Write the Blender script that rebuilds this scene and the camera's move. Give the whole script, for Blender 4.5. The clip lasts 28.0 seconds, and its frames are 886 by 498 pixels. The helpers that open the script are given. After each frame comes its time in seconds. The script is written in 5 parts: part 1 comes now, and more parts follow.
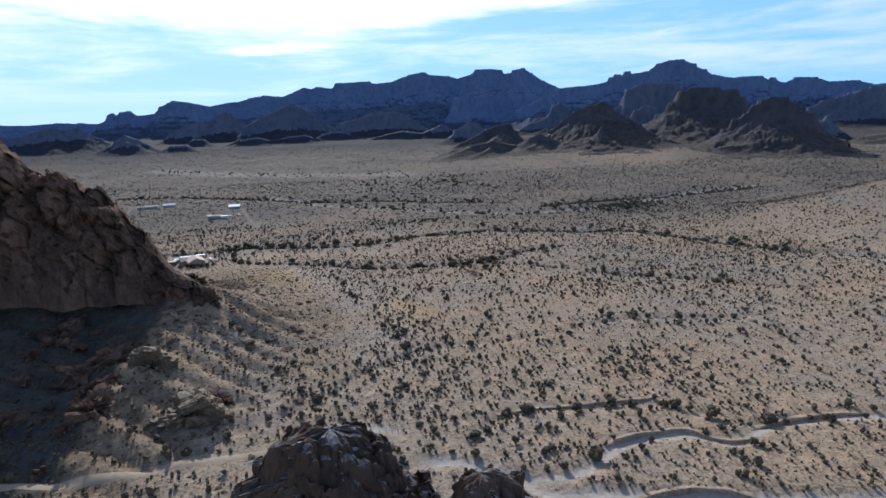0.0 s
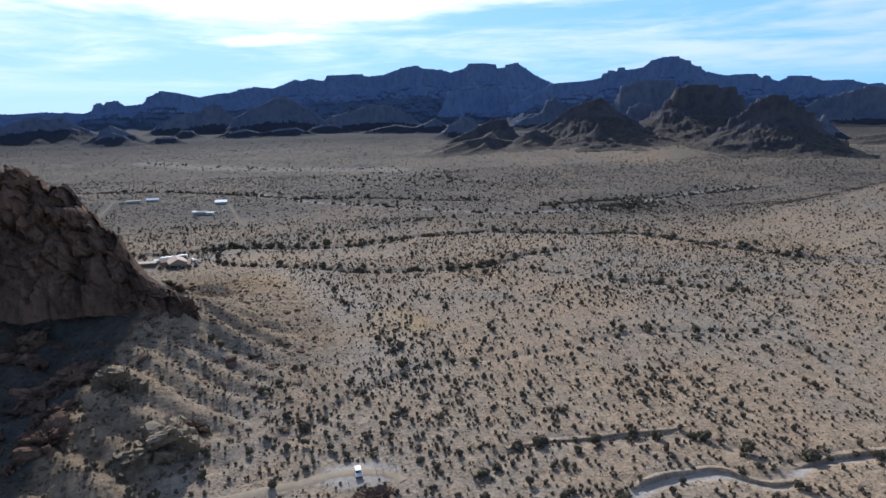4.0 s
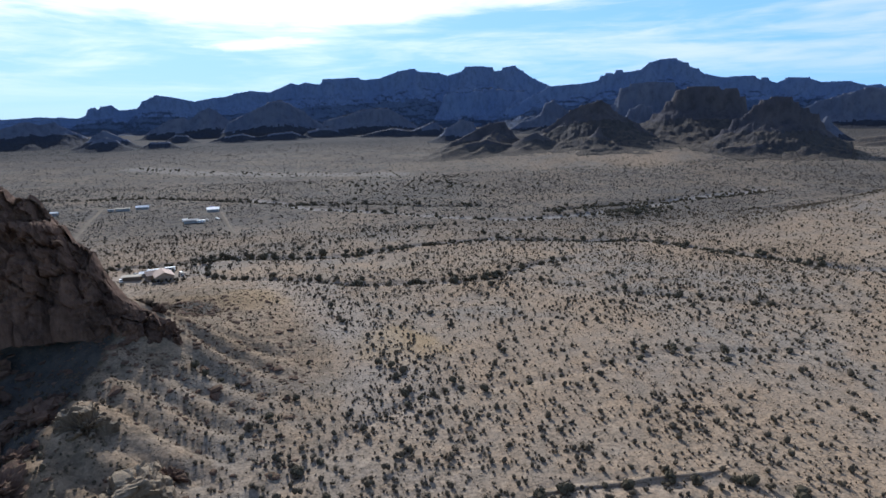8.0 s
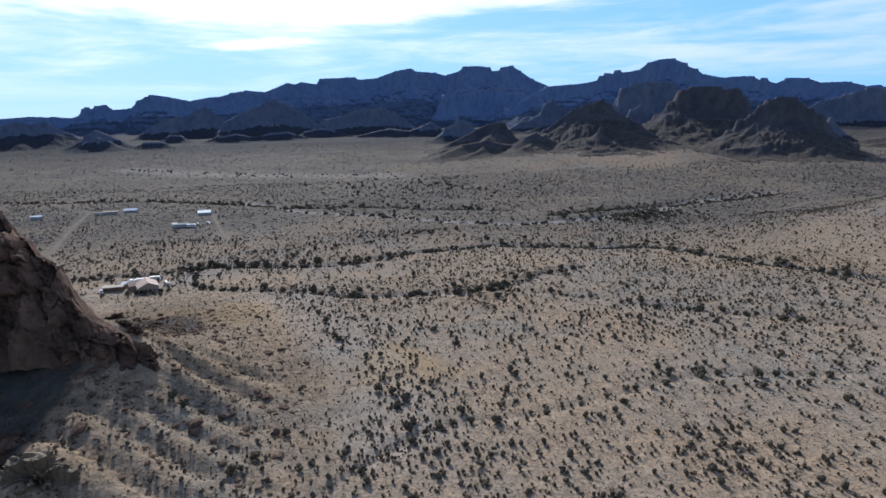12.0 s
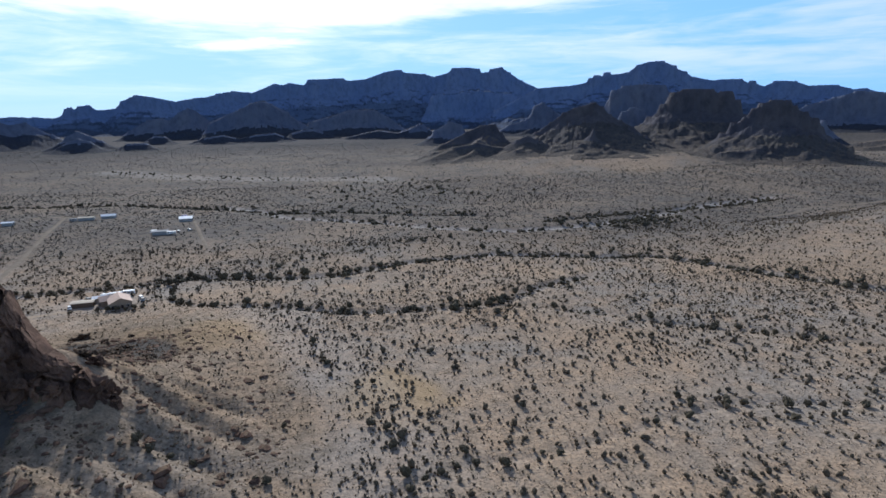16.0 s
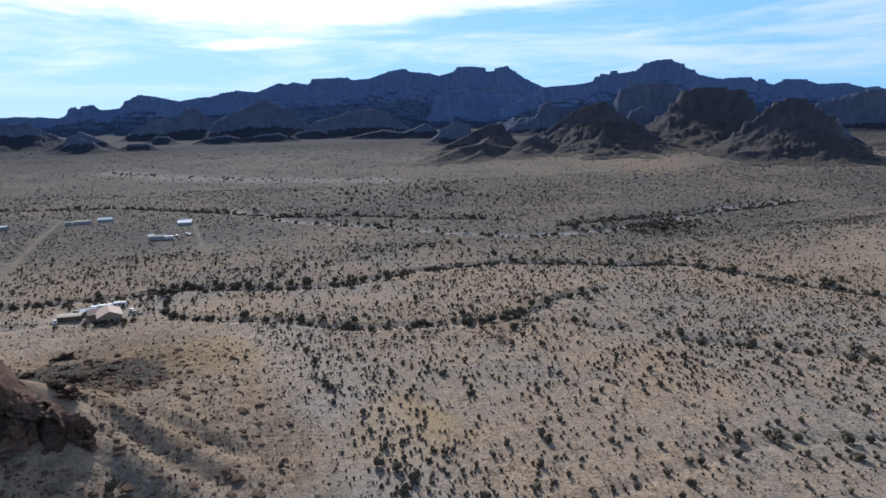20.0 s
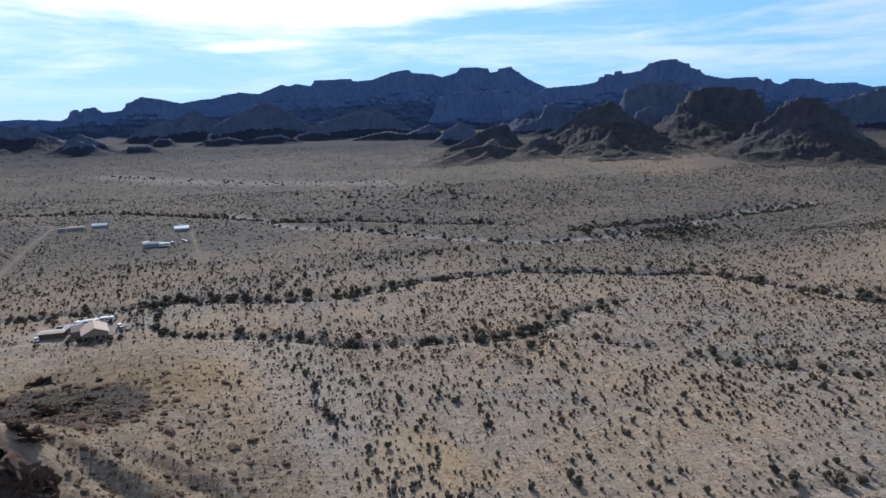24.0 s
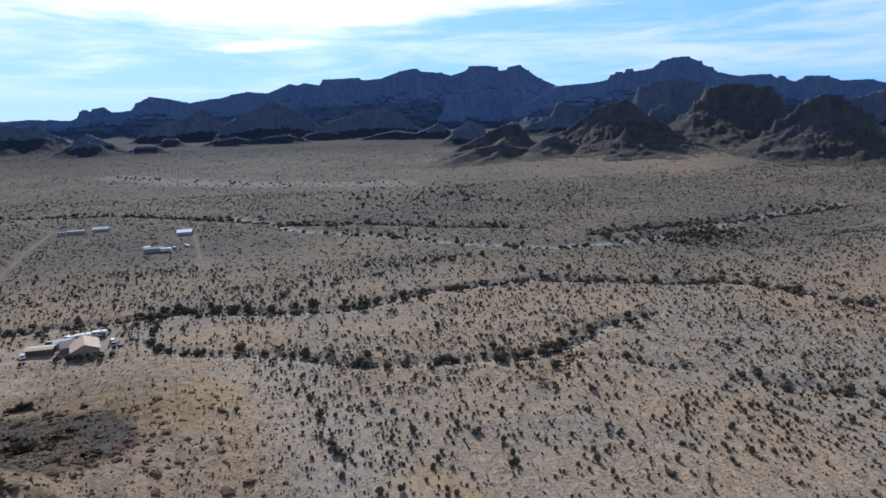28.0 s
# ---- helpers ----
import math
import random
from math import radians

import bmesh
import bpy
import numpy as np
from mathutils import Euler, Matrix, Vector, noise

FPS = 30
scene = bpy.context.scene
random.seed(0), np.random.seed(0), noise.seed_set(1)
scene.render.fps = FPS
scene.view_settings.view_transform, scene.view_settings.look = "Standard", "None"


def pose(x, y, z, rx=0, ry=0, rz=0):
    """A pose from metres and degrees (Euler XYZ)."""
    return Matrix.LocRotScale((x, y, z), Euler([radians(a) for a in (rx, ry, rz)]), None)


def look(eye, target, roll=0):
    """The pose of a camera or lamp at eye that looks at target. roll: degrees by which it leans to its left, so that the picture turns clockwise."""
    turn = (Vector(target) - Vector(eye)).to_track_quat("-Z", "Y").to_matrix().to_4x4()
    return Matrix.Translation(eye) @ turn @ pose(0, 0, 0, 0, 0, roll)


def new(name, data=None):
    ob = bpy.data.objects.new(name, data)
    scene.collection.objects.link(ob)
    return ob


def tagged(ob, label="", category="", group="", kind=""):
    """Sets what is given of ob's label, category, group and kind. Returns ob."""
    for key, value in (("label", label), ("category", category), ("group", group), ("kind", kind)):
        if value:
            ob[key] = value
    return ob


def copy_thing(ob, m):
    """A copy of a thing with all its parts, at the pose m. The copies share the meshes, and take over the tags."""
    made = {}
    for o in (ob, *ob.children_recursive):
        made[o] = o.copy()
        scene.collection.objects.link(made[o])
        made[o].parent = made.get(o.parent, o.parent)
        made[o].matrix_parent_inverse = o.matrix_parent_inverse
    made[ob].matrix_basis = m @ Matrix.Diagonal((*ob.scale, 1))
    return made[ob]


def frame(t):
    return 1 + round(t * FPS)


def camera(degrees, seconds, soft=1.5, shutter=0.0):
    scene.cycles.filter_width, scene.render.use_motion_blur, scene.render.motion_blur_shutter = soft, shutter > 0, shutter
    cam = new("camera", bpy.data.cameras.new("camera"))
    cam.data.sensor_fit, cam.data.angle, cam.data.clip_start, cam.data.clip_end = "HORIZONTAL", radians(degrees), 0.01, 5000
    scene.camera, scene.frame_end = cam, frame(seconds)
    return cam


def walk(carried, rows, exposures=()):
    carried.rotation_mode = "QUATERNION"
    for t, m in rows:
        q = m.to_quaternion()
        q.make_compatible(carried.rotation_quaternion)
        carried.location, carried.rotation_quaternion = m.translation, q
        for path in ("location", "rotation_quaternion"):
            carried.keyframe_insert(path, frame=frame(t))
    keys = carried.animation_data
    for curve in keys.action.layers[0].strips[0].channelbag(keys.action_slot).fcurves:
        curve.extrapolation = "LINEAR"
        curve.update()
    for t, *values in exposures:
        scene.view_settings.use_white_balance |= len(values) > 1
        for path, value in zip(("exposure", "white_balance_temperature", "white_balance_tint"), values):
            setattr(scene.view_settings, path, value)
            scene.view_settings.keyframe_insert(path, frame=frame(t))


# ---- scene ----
cam = camera(73.6, 28.0, 1.6)
PATH = [
    (0, (1.683, -0.677, 94.353), (1.917, 1.259, 93.908), -1.7),
    (1, (1.237, 4.775, 94.416), (1.479, 6.708, 93.966), -1.4),
    (2, (0.818, 10.287, 94.533), (1.068, 12.217, 94.076), -1.3),
    (3, (0.588, 15.941, 94.789), (0.848, 17.869, 94.325), -1.1),
    (3.5, (0.461, 18.736, 94.851), (0.723, 20.663, 94.386), -1.0),
    (5.5, (0.212, 29.635, 94.929), (0.481, 31.563, 94.471), -1.0),
    (6, (0.173, 32.301, 94.883), (0.442, 34.229, 94.427), -1.1),
    (7, (0.04, 37.653, 94.701), (0.312, 39.582, 94.248), -1.2),
    (8, (-0.018, 43.052, 94.5), (0.256, 44.98, 94.046), -1.2),
    (9, (-0.066, 48.684, 94.38), (0.209, 50.612, 93.924), -1.2),
    (10, (-0.068, 54.294, 94.292), (0.213, 56.221, 93.836), -1.2),
    (11, (-0.062, 59.764, 94.291), (0.219, 61.691, 93.836), -1.2),
    (12, (-0.194, 65.129, 94.349), (0.091, 67.056, 93.895), -1.1),
    (12.5, (-0.252, 67.83, 94.402), (0.039, 69.755, 93.945), -1.1),
    (14.5, (-0.415, 78.802, 95.023), (-0.101, 80.724, 94.568), -0.9),
    (15, (-0.467, 81.461, 95.077), (-0.15, 83.383, 94.624), -0.9),
    (16, (-0.472, 86.7, 95.083), (-0.149, 88.622, 94.633), -0.9),
    (17, (-0.429, 91.934, 95.062), (-0.104, 93.857, 94.619), -1.0),
    (18, (-0.458, 97.295, 95.135), (-0.138, 99.218, 94.686), -1.0),
    (19, (-0.386, 102.784, 95.289), (-0.07, 104.707, 94.839), -1.1),
    (20, (-0.305, 108.383, 95.351), (0.003, 110.306, 94.899), -1.0),
    (21, (-0.1, 113.884, 95.363), (0.197, 115.81, 94.913), -1.1),
    (21.5, (-0.071, 116.546, 95.349), (0.224, 118.472, 94.899), -1.2),
    (23.5, (-0.176, 126.841, 95.028), (0.122, 128.768, 94.581), -1.2),
    (24, (-0.197, 129.39, 94.999), (0.102, 131.316, 94.551), -1.2),
    (25, (-0.201, 134.729, 95.054), (0.098, 136.654, 94.603), -1.3),
    (26, (-0.212, 140.198, 95.088), (0.08, 142.125, 94.64), -1.3),
    (27, (-0.22, 145.456, 95.097), (0.068, 147.384, 94.648), -1.4),
    (28, (-0.099, 150.466, 95.082), (0.172, 152.395, 94.631), -1.4),
]
walk(cam, [(t, look(eye, target, roll)) for t, eye, target, roll in PATH], [(0, 0.26, 5540, 10), (28, 0.19, 5540, 10)])

# ---------------------------------------------------------------- world and light
SUN_AZ, SUN_EL = -9.0, 27.5          # degrees from +y towards +x, and above the horizon
s_dir = Vector((math.sin(radians(SUN_AZ)) * math.cos(radians(SUN_EL)), math.cos(radians(SUN_AZ)) * math.cos(radians(SUN_EL)), math.sin(radians(SUN_EL))))
sun_data = bpy.data.lights.new("sun", "SUN")
sun_data.energy, sun_data.angle, sun_data.color = 4.0, radians(0.53), (1.0, 0.92, 0.80)
sun = new("sun", sun_data)
sun.matrix_world = look(tuple(s_dir * 500), (0, 0, 0))

world = bpy.data.worlds.new("desert_sky")
scene.world = world
world.use_nodes = True


class Nodes:
    """Short writing for node trees."""

    def __init__(self, tree):
        self.tree = tree

    def add(self, kind, links=None, **props):
        n = self.tree.nodes.new(kind)
        for key, value in props.items():
            setattr(n, key, value)
        for key, value in (links or {}).items():
            if isinstance(value, bpy.types.NodeSocket):
                self.tree.links.new(value, n.inputs[key])
            else:
                n.inputs[key].default_value = value
        return n

    def math(self, op, a, b=0.0, c=0.0, clamp=False):
        n = self.add("ShaderNodeMath", {0: a, 1: b, 2: c}, operation=op)
        n.use_clamp = clamp
        return n.outputs[0]

    def mix(self, fac, a, b, blend="MIX"):
        n = self.add("ShaderNodeMix", {0: fac, 6: a, 7: b}, data_type="RGBA", blend_type=blend)
        return n.outputs[2]

    def ramp(self, fac, stops, ease="LINEAR"):
        n = self.add("ShaderNodeValToRGB", {0: fac})
        n.color_ramp.interpolation = ease
        while len(n.color_ramp.elements) < len(stops):
            n.color_ramp.elements.new(0.5)
        for e, (p, c) in zip(n.color_ramp.elements, stops):
            e.position, e.color = p, (c, c, c, 1) if isinstance(c, float) else (*c, 1)
        return n.outputs[0]

    def noise(self, vec, scale, detail=4.0, rough=0.55, warp=0.0, dims="3D"):
        links = {"Scale": scale, "Detail": detail, "Roughness": rough, "Distortion": warp}
        if vec is not None:
            links["Vector"] = vec
        return self.add("ShaderNodeTexNoise", links, noise_dimensions=dims).outputs[0]


def smooth(n, value, lo, hi):
    return n.add("ShaderNodeMapRange", {0: value, 1: lo, 2: hi, 3: 0.0, 4: 1.0}, interpolation_type="SMOOTHSTEP").outputs[0]


def build_world():
    n = Nodes(world.node_tree)
    world.node_tree.nodes.clear()
    sky = n.add("ShaderNodeTexSky", sky_type="NISHITA")
    sky.sun_disc = False
    sky.sun_elevation, sky.sun_rotation = radians(SUN_EL), radians(SUN_AZ)
    sky.altitude, sky.air_density, sky.dust_density, sky.ozone_density = 700, 0.9, 0.15, 2.2
    way = n.add("ShaderNodeTexCoord").outputs["Generated"]
    x, y, z = n.add("ShaderNodeSeparateXYZ", {0: way}).outputs
    el = n.math("MULTIPLY", n.math("ARCSINE", z), 57.3)
    az = n.math("MULTIPLY", n.math("ARCTAN2", x, y), 57.3)
    # thin high cloud, drawn out along the horizon
    flat = n.add("ShaderNodeCombineXYZ", {0: n.math("MULTIPLY", az, 0.035), 1: n.math("MULTIPLY", el, 0.26), 2: 3.7}).outputs[0]
    streak = n.noise(flat, 1.6, 6.0, 0.55, 0.6)
    fine = n.noise(flat, 5.5, 5.0, 0.6, 0.8)
    veil = n.math("ADD", n.math("MULTIPLY", streak, 0.75), n.math("MULTIPLY", fine, 0.25))
    # the bank of cloud under the sun, thinning out towards both sides
    edge = n.math("ADD", n.math("MULTIPLY", n.math("SUBTRACT", veil, 0.5), 7.0), n.math("SUBTRACT", el, n.math("ADD", 7.3, n.math("MULTIPLY", n.math("MAXIMUM", n.math("ADD", az, 2.0), 0.0), 0.05))))
    high = smooth(n, el, 22.0, 12.0)
    bank = n.math("MULTIPLY", smooth(n, edge, -0.5, 1.5), n.math("ADD", 0.12, n.math("MULTIPLY", high, 0.88)))
    # one long wisp below it
    wisp_a = n.math("DIVIDE", n.math("ADD", az, 7.5), 7.0)
    wisp_e = n.math("DIVIDE", n.math("SUBTRACT", el, n.math("ADD", 6.3, n.math("MULTIPLY", az, 0.03))), 0.75)
    wisp_r = n.math("ADD", n.math("POWER", n.math("ABSOLUTE", wisp_a), 2.0), n.math("POWER", n.math("ABSOLUTE", wisp_e), 2.0))
    wisp = smooth(n, n.math("ADD", n.math("SUBTRACT", 1.0, wisp_r), n.math("MULTIPLY", n.math("SUBTRACT", fine, 0.5), 1.8)), 0.0, 1.0)
    thin = n.math("MULTIPLY", smooth(n, veil, 0.40, 0.68), 0.6)
    cover = n.math("MAXIMUM", n.math("MAXIMUM", n.math("MULTIPLY", bank, 0.95), n.math("MULTIPLY", wisp, 0.92)), thin)
    cover = n.math("MULTIPLY", cover, smooth(n, el, -0.5, 5.0), clamp=True)
    glow = n.math("ADD", 7.6, n.math("MULTIPLY", smooth(n, n.math("ABSOLUTE", n.math("SUBTRACT", az, SUN_AZ)), 60.0, 0.0), 2.6))
    cloud = n.add("ShaderNodeVectorMath", {0: (1.0, 0.985, 0.95), "Scale": glow}, operation="SCALE").outputs[0]
    pale = n.mix(smooth(n, az, -30.0, 45.0), (4.1, 6.25, 8.5, 1), (2.4, 4.9, 8.5, 1))
    ahead = smooth(n, n.math("ABSOLUTE", n.math("SUBTRACT", az, 8.0)), 115.0, 50.0)
    blue = n.mix(n.math("MULTIPLY", n.math("MULTIPLY", smooth(n, el, 26.0, 2.0), ahead), 0.88), sky.outputs[0], pale)
    cover = n.math("MULTIPLY", cover, n.math("ADD", 0.25, n.math("MULTIPLY", ahead, 0.75)))
    col = n.mix(cover, blue, cloud)
    back = n.add("ShaderNodeBackground", {"Color": col, "Strength": 0.105})
    n.add("ShaderNodeOutputWorld", {"Surface": back.outputs[0]})


build_world()

# ---------------------------------------------------------------- noise for shapes
LAT = np.random.RandomState(7).rand(256, 256)


def vnoise(x, y):
    """Smooth value noise, 0 to 1, one cell a unit."""
    xi, yi = np.floor(x).astype(int), np.floor(y).astype(int)
    fx, fy = x - xi, y - yi
    fx, fy = fx * fx * fx * (fx * (fx * 6 - 15) + 10), fy * fy * fy * (fy * (fy * 6 - 15) + 10)
    a, b = LAT[xi % 256, yi % 256], LAT[(xi + 1) % 256, yi % 256]
    c, d = LAT[xi % 256, (yi + 1) % 256], LAT[(xi + 1) % 256, (yi + 1) % 256]
    return (a * (1 - fx) + b * fx) * (1 - fy) + (c * (1 - fx) + d * fx) * fy


def fbm(x, y, octaves=4, gain=0.5):
    total, amp, norm = 0.0, 1.0, 0.0
    for k in range(octaves):
        total = total + amp * vnoise(x + 17.3 * k, y - 9.1 * k)
        norm += amp
        amp *= gain
        x, y = x * 2.03 * 0.8 - y * 2.03 * 0.6, x * 2.03 * 0.6 + y * 2.03 * 0.8
    return total / norm


def ridged(x, y, octaves=4, gain=0.5):
    total, amp, norm = 0.0, 1.0, 0.0
    for k in range(octaves):
        total = total + amp * (1 - np.abs(2 * vnoise(x + 31.7 * k, y + 5.3 * k) - 1))
        norm += amp
        amp *= gain
        x, y = x * 2.1 * 0.8 - y * 2.1 * 0.6, x * 2.1 * 0.6 + y * 2.1 * 0.8
    return total / norm


def blocks(p, size, seed=0.0):
    """Broken rock round 0: each block stands at its own depth with its own tilt."""
    q = p / size + Vector((seed * 3.3, seed * 1.9, seed * 2.7))
    dist, cells = noise.voronoi(q)
    c = cells[0]
    lean = noise.cell_vector(c * 7.3 + Vector((0.37, 0.21, 0.11))) - Vector((0.5, 0.5, 0.5))
    return (noise.cell(c * 5.1 + Vector((0.13, 0.57, 0.29))) - 0.5) + 1.3 * lean.dot(q - c) - 0.35 * max(0.0, 0.12 - (dist[1] - dist[0])) / 0.12


def sstep(v, lo, hi):
    t = np.clip((v - lo) / (hi - lo), 0, 1)
    return t * t * (3 - 2 * t)


def line_gap(x, y, pts):
    """How far (x, y) lies from a line through pts."""
    best = np.full(np.shape(x), 1e9)
    for (ax, ay), (bx, by) in zip(pts[:-1], pts[1:]):
        dx, dy = bx - ax, by - ay
        t = np.clip(((x - ax) * dx + (y - ay) * dy) / (dx * dx + dy * dy), 0, 1)
        best = np.minimum(best, np.hypot(x - ax - t * dx, y - ay - t * dy))
    return best


def crest_over(x, y, pts, reach, power):
    """The height over (x, y) of a ridge through pts (x, y, height) whose flanks die away over reach metres."""
    best = np.zeros(np.shape(x))
    for (ax, ay, az), (bx, by, bz) in zip(pts[:-1], pts[1:]):
        dx, dy = bx - ax, by - ay
        t = np.clip(((x - ax) * dx + (y - ay) * dy) / (dx * dx + dy * dy), 0, 1)
        d = np.hypot(x - ax - t * dx, y - ay - t * dy)
        best = np.maximum(best, (az + (bz - az) * t) * np.exp(-((d / reach) ** power)))
    return best


def wander(pts, step=6.0, sway=2.0, seed=0.0):
    """A line through pts, smoothed, with small bends."""
    p = np.array(pts, float)
    d = np.concatenate([[0], np.cumsum(np.hypot(*np.diff(p, axis=0).T))])
    m = np.gradient(p, d, axis=0)
    s = np.arange(0, d[-1], step)
    i = np.clip(np.searchsorted(d, s, side="right") - 1, 0, len(d) - 2)
    h = (d[i + 1] - d[i])[:, None]
    t = ((s - d[i]) / (d[i + 1] - d[i]))[:, None]
    q = (2 * t**3 - 3 * t**2 + 1) * p[i] + (t**3 - 2 * t**2 + t) * h * m[i] + (3 * t**2 - 2 * t**3) * p[i + 1] + (t**3 - t**2) * h * m[i + 1]
    q[:, 0] += sway * 2 * (vnoise(s / 19.0 + seed, s * 0 + 2.5) - 0.5)
    q[:, 1] += sway * 2 * (vnoise(s / 23.0 + seed, s * 0 + 8.5) - 0.5)
    return [tuple(v) for v in q]


# ---------------------------------------------------------------- washes, roads (plan, metres)
WASH_MAIN = wander([(-420, 470), (-250, 436), (-179, 431), (-128, 439), (-94, 449), (-40, 437), (-10, 437), (23, 450), (52, 463), (86, 469), (118, 464), (165, 450), (198, 443), (222, 421), (238, 395), (262, 359), (330, 300)])
WASH_MID = wander([(-100, 440), (-94, 409), (-79, 391), (-50, 384), (-24, 377), (1, 367), (29, 367), (74, 365), (88, 374), (105, 388), (140, 402)])
WASH_EAST = wander([(60, 330), (81, 360), (103, 349), (127, 337), (145, 321), (169, 308), (230, 270)])
WASH_FOOT = wander([(-62, 152), (-34, 176), (-21, 186), (-10, 202), (8, 219), (18, 227), (48, 230), (77, 237), (89, 240), (120, 246), (170, 236)], sway=1.2)
WASH_LOW = wander([(26, 152), (31, 161), (42, 170), (70, 169), (94, 166), (107, 153), (140, 150)], sway=1.0)
WASH_SAND = wander([(14, 147), (25, 145), (34, 138), (43, 134), (56, 137), (68, 146), (80, 149), (95, 147), (102, 142), (117, 149), (135, 150), (170, 146), (230, 150)], sway=0.8)
WASH_SAND_B = wander([(36, 137), (39, 131), (58, 126), (74, 122), (100, 117), (150, 108)], sway=0.8)
RIVER = wander([(-120, 735), (-77, 694), (-53, 657), (-2, 630), (36, 607), (61, 583), (103, 561), (145, 548), (205, 556), (247, 570), (330, 610), (450, 650)], sway=3)
WASH_FAR = wander([(-500, 830), (-374, 805), (-220, 775), (-155, 739), (-66, 691), (-2, 674), (65, 647), (138, 621)], sway=3)
WASH_FAR_E = wander([(177, 583), (234, 596), (292, 604), (347, 611), (450, 640)], sway=3)
WASH_NORTH = wander([(-120, 442), (-65, 455), (-20, 478), (14, 509), (60, 530), (110, 540)], sway=3)
WASH_GREY = wander([(-42, 372), (-30, 352), (-20, 330), (-12, 306), (2, 280), (6, 255), (8, 222)], sway=2)
RUT_BACK = wander([(-380, 1150), (-160, 1010), (60, 950)], sway=8)
ROAD_NEAR = wander([(-150, 140), (-100, 147), (-70, 148.5), (-51, 154), (-38, 156), (-24, 160), (-9, 164), (-2, 164), (6, 161), (9, 156)], step=3, sway=0.5)
ROAD_WEST = wander([(-267, 706), (-250, 636), (-228, 549), (-205, 460)], step=6, sway=1)
ROAD_MID = wander([(-137, 656), (-128, 625), (-119, 594), (-108, 560), (-100, 533)], step=6, sway=1)
ROAD_EAST = wander([(361, 548), (392, 554), (435, 578), (491, 588), (600, 610)], step=6, sway=1)
ROAD_HOUSE = wander([(-200, 372), (-160, 384), (-142, 392), (-130, 396)], step=4, sway=0.7)

RIDGE = [(-69, 251), (-84, 259), (-106, 266), (-140, 262), (-190, 262), (-260, 280)]   # the left-hand fin of rock


def scrub(x, y):
    """1 on the thinly grown bench between the fin and the grey wash."""
    edge = np.interp(y, [222, 255, 280, 306, 330, 352, 372], [8, 6, 2, -12, -20, -30, -42])
    return sstep(edge - x, -2, 10) * sstep(y, 215, 240) * sstep(y, 396, 380)


def gully_place(x, y):
    """Counts the gullies that run down the debris slope; whole numbers lie in their beds."""
    return (0.41 * x + 0.91 * y + 6 * (fbm(x / 45, y / 45, 2) - 0.5)) / 12.5


def rise(x, y):
    """1 on the bare swell to the east, in front of its rim."""
    rim = np.interp(x, [280, 340, 400, 470, 560, 760, 1100], [440, 463, 484, 506, 540, 610, 740])
    return sstep(x, 270, 350) * sstep(rim - y, -4, 6) * sstep(rim - y, 190, 120)


